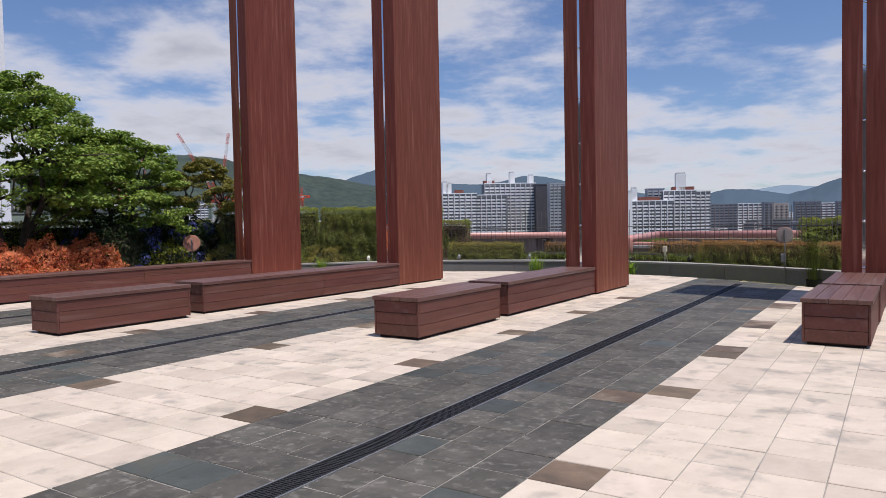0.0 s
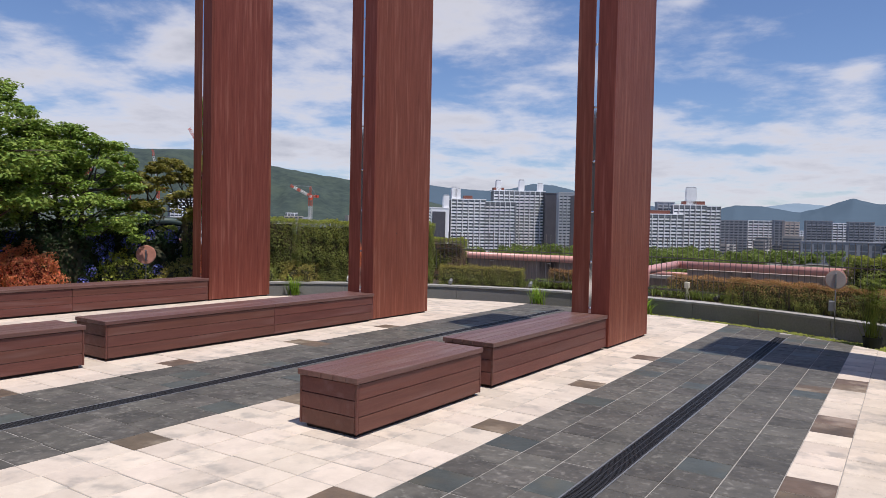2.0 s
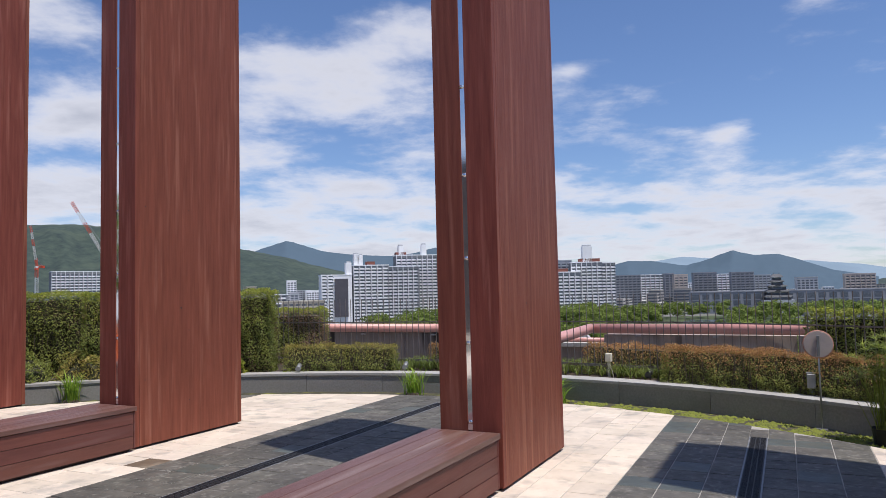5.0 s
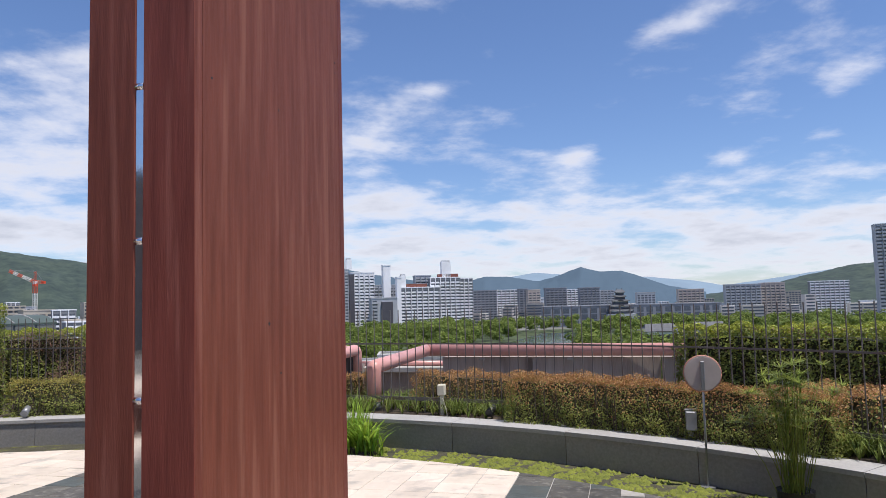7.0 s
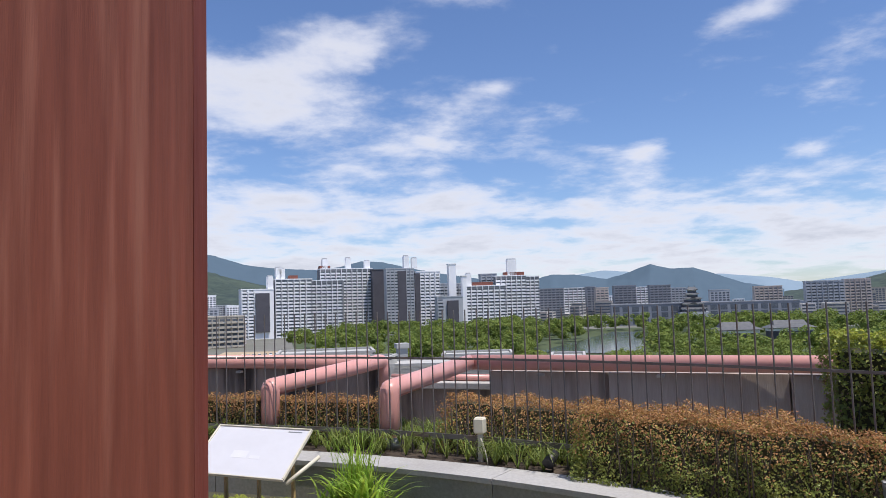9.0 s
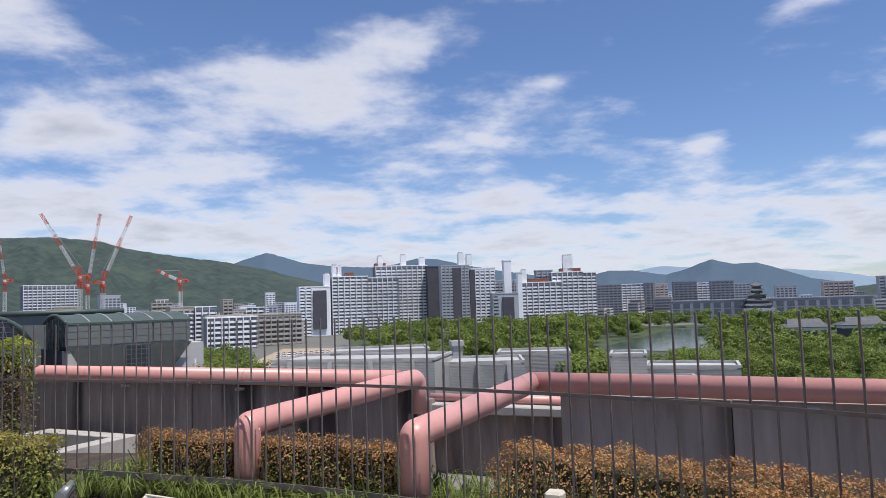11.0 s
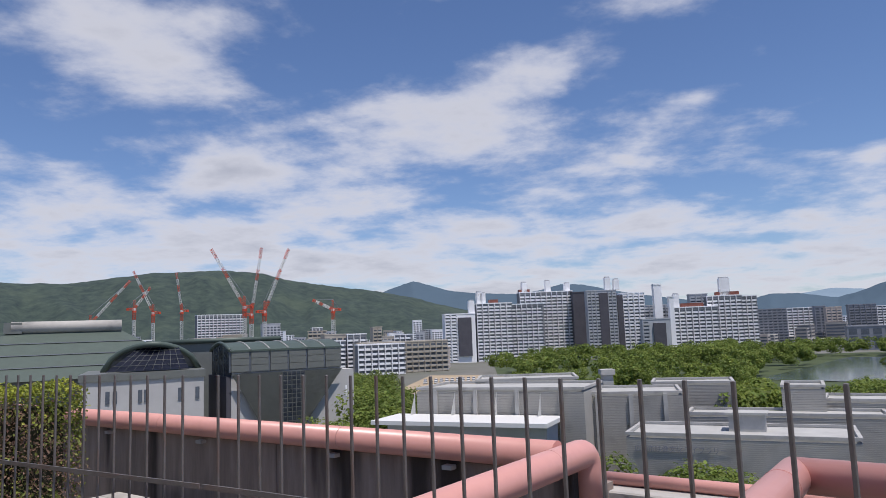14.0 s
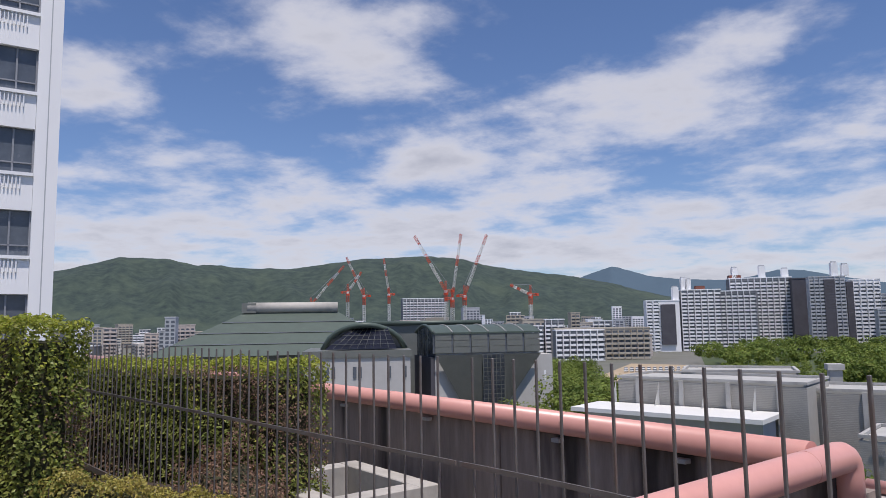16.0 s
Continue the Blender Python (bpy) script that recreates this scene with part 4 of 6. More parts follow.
def tree(name, x, y, z, h, reach, rng, leafmat, leaf, pads, per_pad, forks=4, label="", low=0.42):
    """Crooked limbs from several stems; each limb ends in flat pads of leaves with open air between them."""
    t = empty(name, pose(x, y, z), label=label, category="tree")
    bm = bmesh.new()
    stems = []
    for k in range(forks):
        a = 2 * math.pi * (k + rng.uniform(0, 0.5)) / forks
        out = Vector((math.cos(a), math.sin(a), 0))
        b = out * 0.08 + Vector((0, 0, -0.05))
        p1 = b + out * reach * 0.10 + Vector((0, 0, h * 0.2))
        p2 = p1 + out * reach * 0.10 + Vector((rng.normal(0, 0.1), rng.normal(0, 0.1), h * 0.18))
        p3 = p2 + out * reach * 0.06 + Vector((rng.normal(0, 0.12), rng.normal(0, 0.12), h * 0.2))
        tube([b, p1, p2, p3], h * 0.022, bm, 8, h * 0.011, False)
        stems.append((p1, p2, p3))
    C, NR = [], []
    for k in range(pads):
        u = (k + 0.5) / pads
        zz = h * (low + (1 - low) * u ** 0.9)
        rr = reach * math.sqrt(max(0.02, 1 - ((zz / h - low) / (1 - low)) ** 2.2)) * (0.35 + 0.65 * rng.uniform() ** 0.5)
        a = k * 2.399 + rng.uniform(-0.4, 0.4)
        c = Vector((math.cos(a) * rr, math.sin(a) * rr, zz))
        st = min(stems, key=lambda q: (q[1] - c).length)
        root = min(st, key=lambda q: abs(q.z - c.z + 0.5))
        mid = (root + c) / 2 + Vector((rng.normal(0, 0.12), rng.normal(0, 0.12), -0.10))
        tube([root, mid, c - Vector((0, 0, 0.08))], h * 0.0085, bm, 6, h * 0.003, False)
        pr = reach * rng.uniform(0.24, 0.40) * (1.0 - 0.25 * u)
        for j in range(4):
            e = c + Vector((rng.normal(0, pr * 0.6), rng.normal(0, pr * 0.6), rng.normal(0, 0.05)))
            tube([c - Vector((0, 0, 0.08)), e - Vector((0, 0, 0.05))], h * 0.003, bm, 4, h * 0.0012, False)
        # small tufts make up the pad
        m = 9
        for j in range(m):
            q = rng.normal(0, 0.55, 2) * pr
            o = np.array([c.x + q[0], c.y + q[1], c.z - 0.35 * (q @ q) / pr + rng.normal(0, 0.05)])
            k2 = per_pad // m
            v = rng.normal(0, 1, (k2, 3))
            v /= np.linalg.norm(v, axis=1)[:, None]
            rad = rng.uniform(0.3, 1.0, k2) ** 0.5
            off = v * rad[:, None] * np.array([pr * 0.48, pr * 0.48, pr * 0.19])
            C.append(o + off)
            NR.append(np.tile([0, 0, 1.1], (k2, 1)) + v * 0.6)
    part("trunk", bm, M_BARK, t)
    leaf_mesh("crown", np.concatenate(C), np.concatenate(NR), leaf, leafmat, t, rng, jitter=0.4, aspect=0.7)
    return t


TR = np.random.default_rng(4)
tree("maple_tree", -14.0, 8.9, 0.2, 4.35, 2.2, TR, L_MAPLE, 0.085, 44, 1000, 4, "spreading green maple tree with dark trunks in the planting bed", 0.38)
tree("maple_tree", -13.9, 11.2, 0.2, 3.35, 1.75, TR, L_MAPLE, 0.08, 36, 950, 3, "small green maple tree in the planting bed", 0.36)
tree("crooked_tree", -13.2, 13.2, 0.2, 2.75, 1.15, TR, L_OLIVE, 0.07, 20, 620, 2, "small crooked tree with olive leaves in the planting bed", 0.55)
tree("maple_tree", -14.6, 5.9, 0.2, 4.0, 2.1, TR, L_MAPLE, 0.09, 24, 800, 4, "spreading green maple tree with dark trunks in the planting bed", 0.4)


def shrub(name, x, y, z, rx, ry, h, rng, leafmat, leaf, n, label, flowers=None, nf=0, fs=0.1, core=L_CORE):
    s = empty(name, pose(x, y, z), label=label, category="shrub")
    u = rng.normal(0, 1, (n, 3))
    u[:, 2] = np.abs(u[:, 2])
    u /= np.linalg.norm(u, axis=1)[:, None]
    lump = 1 + 0.10 * np.sin(u[:, 0] * 9 + 1) + 0.10 * np.sin(u[:, 1] * 11) + 0.08 * np.sin(u[:, 2] * 13)
    rad = lump * rng.uniform(0.72, 1.04, n) ** 0.5
    c = u * rad[:, None] * np.array([rx, ry, h])
    leaf_mesh("leaves", c, u, leaf, leafmat, s, rng)
    # A smaller solid in the inner-shade colour fills the gaps between leaves.
    bm = bmesh.new()
    bmesh.ops.create_icosphere(bm, subdivisions=3, radius=1)
    for v in bm.verts:
        v.co = Vector((v.co.x * rx * 0.78, v.co.y * ry * 0.78, max(v.co.z, -0.02) * h * 0.78)) * (1 + 0.1 * math.sin(v.co.x * 9) + 0.08 * math.sin(v.co.y * 11))
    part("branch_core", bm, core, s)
    for k in range(nf):
        d = Vector(rng.normal(0, 1, 3).tolist())
        d.z = abs(d.z) * 0.7
        d.normalize()
        p = np.array([d.x * rx, d.y * ry, d.z * h])
        w = rng.normal(0, 1, (90, 3))
        w /= np.linalg.norm(w, axis=1)[:, None]
        leaf_mesh("flower_head", p + w * fs, w, 0.035, flowers, s, rng, aspect=0.9, jitter=0.3, kind="stuff")
    return s


for k in range(8):
    yy = 3.2 + k * 0.95
    shrub("azalea", -12.85 + TR.uniform(-0.2, 0.2), yy, 0.2, 0.72, 0.66, 0.72 + TR.uniform(-0.05, 0.08), TR, L_ORANGE, 0.045, 8500, "low mound of orange-red azalea leaves in the planting bed", core=L_CORE_RED)
shrub("hydrangea", -12.95, 12.5, 0.2, 0.8, 1.1, 1.25, TR, L_DARK, 0.09, 3200, "dark green hydrangea bush with blue flower heads", L_BLUE, 34, 0.12)
shrub("hydrangea", -13.1, 10.7, 0.2, 0.8, 1.2, 1.3, TR, L_DARK, 0.09, 3000, "dark green hydrangea bush with blue flower heads", L_BLUE, 26, 0.12)
shrub("shrub", -12.5, 11.8, 0.2, 0.45, 0.6, 0.62, TR, L_LIME, 0.06, 1800, "yellow-green leafy shrub in the planting bed")
shrub("shrub", -11.6, 12.9, 0.2, 0.45, 0.8, 0.5, TR, L_GOLD, 0.045, 3200, "low olive-green leafy shrub in the planting bed")
shrub("shrub", -10.75, 14.05, 0.2, 0.42, 0.4, 0.42, TR, L_GREEN, 0.04, 2200, "low green leafy shrub behind the curb")
shrub("shrub", -10.15, 14.75, 0.2, 0.5, 0.45, 0.52, TR, L_GOLD, 0.04, 2600, "low rounded olive shrub behind the curb")
shrub("shrub", -11.15, 13.45, 0.2, 0.36, 0.36, 0.26, TR, L_ORANGE, 0.04, 1300, "small orange-leaved ground plant behind the curb")
shrub("shrub", -8.2, 15.9, 0.2, 0.3, 0.25, 0.3, TR, L_LIME, 0.05, 900, "small yellow-green shrub behind the curb")
shrub("shrub", -7.95, 17.75, -0.24, 0.68, 0.48, 0.84, TR, L_DRY, 0.03, 6500, "small rounded brownish shrub behind the fence")

# ---------------- the city beyond ----------------
GROUND = -26.0
EYE = Vector((-2.3, 15.6, 1.5))


def at(az, d, z=GROUND):
    return Vector((EYE.x + d * math.sin(radians(az)), EYE.y + d * math.cos(radians(az)), z))


def height(el, d):
    return 1.5 + d * math.tan(radians(el))


C_WHITE = mat("pale_render", (0.88, 0.89, 0.90), (0.79, 0.80, 0.82), 0.15, 0.8, stretch=(1, 1, 0.4))
# Balcony shade, lifted a little for haze, is put into this wall colour.
C_RECESS = mat("balcony_recess_shade", (0.22, 0.232, 0.25), (0.17, 0.18, 0.195), 0.3, 0.8)
# C_GREY, C_DARK, C_BROWN and C_GLASS are lifted to carry distance haze.
C_GREY = mat("hazed_grey_render", (0.46, 0.48, 0.51), (0.39, 0.41, 0.44), 0.15, 0.8)
C_DARK = mat("hazed_dark_cladding", (0.27, 0.285, 0.32), (0.22, 0.235, 0.265), 0.2, 0.7)
C_ENDWALL = mat("dark_end_wall", (0.085, 0.083, 0.098), (0.068, 0.066, 0.08), 0.2, 0.7)
C_PLASTER = mat("pale_plaster", (0.50, 0.495, 0.485), (0.44, 0.435, 0.425), 0.3, 0.85)
C_BROWN = mat("hazed_brown_cladding", (0.57, 0.50, 0.455), (0.49, 0.43, 0.39), 0.2, 0.8)
C_BEIGE = mat("beige_render", (0.47, 0.43, 0.36), (0.40, 0.36, 0.30), 0.2, 0.8)
C_GLASS = mat("hazed_window_glass", (0.075, 0.088, 0.11), (0.13, 0.15, 0.18), 0.7, 0.25)
C_ROOFRED = mat("red_tile_roof", (0.24, 0.085, 0.06), (0.18, 0.065, 0.05), 0.4, 0.8)
C_ARENA = mat("green_metal_roof", (0.085, 0.115, 0.095), (0.07, 0.095, 0.08), 0.3, 0.5, metal=0.1)
C_PANEL = mat("grey_green_metal_panel", (0.19, 0.20, 0.184), (0.16, 0.17, 0.155), 0.5, 0.45, metal=0.2)
C_LOUVERGAP = mat("ribbed_cladding_recess", (0.41, 0.395, 0.36), (0.35, 0.336, 0.308), 0.4, 0.85)
C_SOLAR = mat("solar_panel", (0.02, 0.025, 0.045), (0.03, 0.035, 0.06), 0.6, 0.2)
C_LOUVER = mat("grey_ribbed_cladding", (0.46, 0.442, 0.405), (0.39, 0.373, 0.342), 0.4, 0.8, stain=(0.2, 0.2, 0.19), stain_scale=0.3)
C_TRIM = mat("weathered_concrete_trim", (0.45, 0.445, 0.43), (0.35, 0.345, 0.33), 0.5, 0.85, stain=(0.2, 0.2, 0.19), stain_scale=0.4)
C_ROOFPALE = mat("pale_flat_roof", (0.46, 0.46, 0.44), (0.36, 0.36, 0.345), 0.3, 0.85)
C_RED = mat("crane_red", (0.62, 0.08, 0.03), (0.52, 0.06, 0.025), 1, 0.5)
C_CWHITE = mat("crane_white", (0.75, 0.75, 0.73), None, 1, 0.5)
C_WATER = mat("moat_water", (0.10, 0.13, 0.12), (0.08, 0.11, 0.10), 0.05, 0.12, 0.15, 0.6, rough_var=0.05)
C_SAND = mat("bare_ground", (0.42, 0.33, 0.22), (0.35, 0.27, 0.18), 0.1, 0.95)
C_GROUND = mat("city_ground", (0.17, 0.165, 0.15), (0.11, 0.12, 0.09), 0.02, 0.95, stain=(0.08, 0.10, 0.05), stain_scale=0.01, world_space=True)
C_HILL = mat("wooded_hill", (0.050, 0.076, 0.054), (0.014, 0.028, 0.029), 0.05, 0.95, 1.0, 0.09, stain=(0.056, 0.080, 0.054), stain_scale=0.009, stain_amount=0.7, world_space=True)

gnd = sheet("ground", [(x, y, GROUND) for x in (-4800, 4800) for y in (-600, 4800)], [(0, 2, 3, 1)], C_GROUND)
tagged(gnd, label="grey-green city ground far below the terrace", category="ground", kind="structure")


def tower(name, az0, az1, d, el_top, wall=None, label="", category="building", storey=3.05, bay=5.2, balcony=True, depth=None, blank=(), turn=11.0, base=GROUND, gap=0.32, group=""):
    """A building seen from the terrace: walls, a window in every bay and storey, and balcony parapets; blank: bays shares left plain."""
    wall = wall or C_WHITE
    w = 2 * d * math.tan(radians(az1 - az0) / 2)
    h = height(el_top, d) - base
    dep = depth or min(max(14, w * 0.4), 22)
    b = empty(name, at((az0 + az1) / 2, d, base) and Matrix.Translation(at((az0 + az1) / 2, d, base)) @ pose(0, 0, 0, 0, 0, -(az0 + az1) / 2 + turn), label=label, category=category, group=group)
    # Behind white balconies the body takes the wall colour with shade in it.
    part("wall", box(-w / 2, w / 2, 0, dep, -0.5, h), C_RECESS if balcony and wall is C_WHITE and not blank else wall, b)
    part("roof", box(-w / 2 - 0.3, w / 2 + 0.3, -0.3, dep + 0.3, h + 0.01, h + 0.9), wall, b)
    nb, ns = max(1, round(w / bay)), max(1, int(h / storey))
    win, bal, fin, rail = [], [], [], []
    for i in range(nb):
        x0, x1 = -w / 2 + w * i / nb, -w / 2 + w * (i + 1) / nb
        mid = (i + 0.5) / nb
        if any(p <= mid <= q for p, q in blank):
            continue
        g = (x1 - x0) * gap / 2
        for s in range(ns):
            z = 0.6 + s * storey
            win.append((x0 + g, x1 - g, -0.12, 0.05, z + (0.9 if balcony else 0.8), z + storey - 0.45))
            if balcony:
                solid = x0 + (x1 - x0) * (0.80 if (i + s) % 2 else 0.70)
                bal.append((x0 + 0.3, solid, -1.3, -1.15, z + 0.05, z + 1.35))
                rail.append((solid + 0.02, x1 - 0.15, -1.28, -1.22, z + 0.5, z + 1.2))
                bal.append((x0 + 0.2, x1, -1.32, 0.0, z - 0.2, z + 0.05))
        if balcony:
            fin.append((x0 - 0.2, x0 + 0.2, -1.5, 0.0, 0, h))
    if win:
        boxes("window_grid", win, C_GLASS, b, "dark window panes", kind="stuff")
    if bal:
        boxes("balcony_grid", bal, wall, b, kind="stuff")
        boxes("fin_grid", fin, wall, b, kind="stuff")
        boxes("rail_grid", rail, C_GREY, b, kind="stuff")
    return b, w, h


APT = "white high-rise apartment block with rows of balconies beyond the park"


def panel_on(b, x0, x1, z0, z1, material=None, y=-0.5):
    part("end_panel", box(x0, x1, y - 1.2, 0.3, z0, z1), material or C_ENDWALL, b, "dark blank end panel")


def stack_on(b, x, h, top, w=5.0, mt=None):
    """A white lift tower that stands above the roof."""
    part("lift_tower", box(x - w / 2, x + w / 2, 2, 9, h + 0.9, top), mt or C_WHITE, b)
    part("lift_tower_cap", box(x - w / 2 + 0.6, x + w / 2 - 0.6, 3, 8, top + 0.01, top + 1.2), C_GREY, b)


D_A = 650.0
b, w, h = tower("apartment_block", -36.7, -34.2, D_A, 1.45, C_WHITE, APT, blank=((0.42, 1.0),), storey=2.9)
panel_on(b, -w * 0.07, w * 0.36, 6, h - 3)
stack_on(b, w * 0.42, h, h + 12, 5)
tower("apartment_block", -31.3, -28.8, D_A + 16, 2.05, C_WHITE, APT, gap=0.26, turn=-6)
b, w, h = tower("apartment_block", -34.1, -31.2, D_A + 8, 2.2, C_WHITE, APT, gap=0.26)
stack_on(b, -w * 0.40, h, h + 11)
stack_on(b, -w * 0.30, h, h + 10)
part("roof_house", box(-w * 0.1, w * 0.12, 2, 12, h + 0.9, h + 4), C_ROOFRED, b)
b, w, h = tower("apartment_block", -30.6, -26.35, D_A + 45, 2.95, C_WHITE, APT, gap=0.26)
stack_on(b, -w * 0.40, h, h + 10)
stack_on(b, w * 0.05, h, h + 11)
stack_on(b, w * 0.42, h, h + 8)
part("roof_house", box(-w * 0.5, -w * 0.3, 2, 12, h + 0.9, h + 3.5), C_ROOFRED, b)
b, w, h = tower("apartment_block", -26.4, -25.3, D_A + 40, 2.8, C_ENDWALL, "dark-clad high-rise end wall beyond the park", blank=((0, 1),))
b, w, h = tower("apartment_block", -25.3, -23.0, D_A + 15, 2.85, C_GREY, "grey-blue high-rise apartment block with dark panels", storey=2.9, bay=3.6, balcony=True, blank=((0.42, 0.72),))
panel_on(b, -w * 0.1, w * 0.2, 4, h - 2)
stack_on(b, w * 0.25, h, h + 12, 5)
stack_on(b, w * 0.55, h, h + 10, 5)
b, w, h = tower("apartment_block", -23.0, -20.9, D_A + 25, 2.55, C_WHITE, APT, blank=((0.0, 0.24),))
panel_on(b, -w * 0.5, -w * 0.3, 4, h - 1)
b, w, h = tower("apartment_block", -21.0, -19.0, D_A + 30, 1.5, C_GREY, APT)
b, w, h = tower("apartment_block", -21.2, -19.1, D_A - 20, 0.45, C_GREY, "low white and dark wing of an apartment block", blank=((0.34, 1.0),))
panel_on(b, -w * 0.12, w * 0.32, 3, h - 3)
b, w, h = tower("apartment_block", -19.1, -18.75, D_A - 5, 2.1, C_WHITE, "tall white lift tower of an apartment block", blank=((0, 1),), depth=9)
b, w, h = tower("apartment_block", -20.2, -19.6, D_A + 10, 3.1, C_WHITE, "tall white lift tower of an apartment block", blank=((0, 1),), depth=9)
b, w, h = tower("apartment_block", -18.9, -15.6, D_A + 10, 1.25, C_WHITE, APT, gap=0.26)
part("roof_house", box(-w * 0.3, w * 0.2, 2, 12, h + 0.9, h + 4), C_ROOFRED, b)
stack_on(b, -w * 0.4, h, h + 12)
b, w, h = tower("apartment_block", -16.4, -13.9, D_A + 30, 2.0, C_WHITE, APT, gap=0.26)
stack_on(b, w * 0.05, h, h + 16, 9)
part("roof_house", box(-w * 0.2, w * 0.45, 2, 12, h + 0.9, h + 4), C_ROOFRED, b)
b, w, h = tower("apartment_block", -14.0, -12.9, D_A + 50, 1.9, C_WHITE, APT, gap=0.26)
b, w, h = tower("apartment_block", -17.6, -16.3, D_A + 60, 2.2, C_GREY, APT)

CITY = "city building among others beyond the park"
for az0, az1, el, d, mt, bal in ((-12.95, -11.0, 0.85, 860, C_DARK, True), (-11.0, -9.2, 0.85, 900, C_WHITE, True), (-9.2, -8.5, 0.9, 880, C_DARK, False),
                                 (-8.5, -7.5, 0.8, 860, C_BROWN, True), (-7.1, -5.4, 0.9, 920, C_DARK, True), (-5.4, -4.4, 0.75, 950, C_WHITE, True),
                                 (-4.4, -2.8, 0.85, 900, C_DARK, True), (-2.8, -1.7, 0.6, 960, C_GREY, True), (0.0, 1.4, 0.35, 980, C_GREY, False),
                                 (3.1, 5.0, 0.5, 900, C_BROWN, True), (6.5, 9.0, 0.75, 820, C_GREY, True), (8.95, 10.6, 0.8, 840, C_BROWN, True),
                                 (12.2, 14.7, 0.8, 900, C_WHITE, True), (16.5, 18.2, 4.6, 700, C_GREY, True)):
    tower("city_building", az0, az1, d, el, mt, {id(C_DARK): "dark ", id(C_WHITE): "white ", id(C_BROWN): "brown ", id(C_GREY): "grey "}[id(mt)] + CITY, balcony=bal, group="city buildings")
tower("city_building", -7.3, 6.4, 720, -0.6, C_DARK, "long low dark-grey building behind the trees", storey=6, bay=9, balcony=False)
tower("city_building", -43.8, -36.4, 520, -0.62, C_BEIGE, "long low beige apartment building with balconies", storey=3.4, bay=4.5)
tower("city_building", -43.7, -39.9, 500, -0.75, C_WHITE, "long low white apartment building with balconies", storey=3.4, bay=4.5)
tower("city_building", -55.9, -52.4, 1150, 2.0, C_WHITE, "large pale building at the foot of the hill", storey=4, bay=6)
CR = np.random.default_rng(31)
for k in range(215):
    d = CR.uniform(560, 1400)
    az = CR.uniform(-90, -36)
    el = CR.uniform(-1.3, 0.3) + (0.9 if k % 9 == 0 else 0.0)
    if height(el, d) - GROUND < 7:
        el = math.degrees(math.atan((GROUND + 9 - 1.5) / d))
    wd = math.degrees(CR.uniform(8, 22) / d)
    mt = (C_WHITE, C_WHITE, C_BEIGE, C_GREY, C_BROWN)[CR.integers(0, 5)]
    tower("city_building", az, az + wd, d, el, mt, "small city building below the hills", storey=3.3, bay=4.5, balcony=bool(CR.integers(0, 2)), turn=float(CR.uniform(-25, 25)), group="far city buildings")
for k in range(36):
    d = CR.uniform(900, 1700)
    az = CR.uniform(-13, 30)
    wd = math.degrees(CR.uniform(15, 45) / d)
    tower("city_building", az, az + wd, d, CR.uniform(-0.75, 0.2), (C_WHITE, C_BEIGE, C_GREY)[CR.integers(0, 3)], "small city building below the hills", storey=3.3, bay=5, balcony=False, group="far city buildings")


def far_town():
    """The rest of the town below the hills, too far off to tell apart."""
    rng = np.random.default_rng(77)
    walls, glass = [], []
    for k in range(620):
        d, az = rng.uniform(720, 1500), rng.uniform(-92, -34)
        if k % 4 == 0:
            az = rng.uniform(-14, 30)
        p = at(az, d)
        w, q, h = rng.uniform(4, 12), rng.uniform(4, 10), rng.uniform(6, 17) + (10 if k % 11 == 0 else 0)
        walls.append((p.x - w, p.x + w, p.y - q, p.y + q, GROUND - 1, GROUND + h))
        for s in range(int(h / 3.2)):
            z = GROUND + 1 + s * 3.2
            glass.append((p.x - w + 0.8, p.x + w - 0.8, p.y - q - 0.1, p.y - q + 0.3, z + 0.4, z + 1.9))
            glass.append((p.x + w - 0.3, p.x + w + 0.1, p.y - q + 0.8, p.y + q - 0.8, z + 0.4, z + 1.9))
    t = empty("far_town", pose(0, 0, 0), label="dense small houses and flats below the hills", category="town", kind="stuff")
    boxes("town_wall", walls, mat("town_render", (0.62, 0.58, 0.53), (0.45, 0.42, 0.39), 0.05, 0.85, island=0.4), t, kind="stuff")
    boxes("town_glass", glass, C_GLASS, t, kind="stuff")


far_town()


def ridge(name, pts, d, material, label, depth=700, n=150, rough=0.05, fold=0.2):
    """A chain of hills: crest heights over azimuth, with a wooded slope down towards the city."""
    az = np.linspace(pts[0][0], pts[-1][0], n)
    el = np.interp(az, [p[0] for p in pts], [p[1] for p in pts])
    V, F = [], []
    m = 26
    for i in range(n):
        top = height(float(el[i]), d)
        for j in range(m):
            u = j / (m - 1)
            dd = d - depth * (1 - u) if u <= 1 else d
            f = u * u * (3 - 2 * u)
            spur = noise.noise(Vector((float(az[i]) * 0.32, u * 2.2, d * 0.01))) + 0.5 * noise.noise(Vector((float(az[i]) * 0.9, u * 5, d * 0.01)))
            z = GROUND + (top - GROUND) * min(1.0, max(0.0, f + fold * spur * math.sin(u * math.pi))) + (0 if j == 0 else rough * 40 * noise.noise(Vector((float(az[i]) * 2.5, u * 14, 1))))
            p = at(float(az[i]), dd, z)
            V.append(tuple(p))
    for i in range(n - 1):
        for j in range(m - 1):
            a = i * m + j
            F.append((a, a + 1, a + m + 1, a + m))
    return tagged(sheet(name, V, F, material, smooth=True), label=label, category="hill", kind="structure")


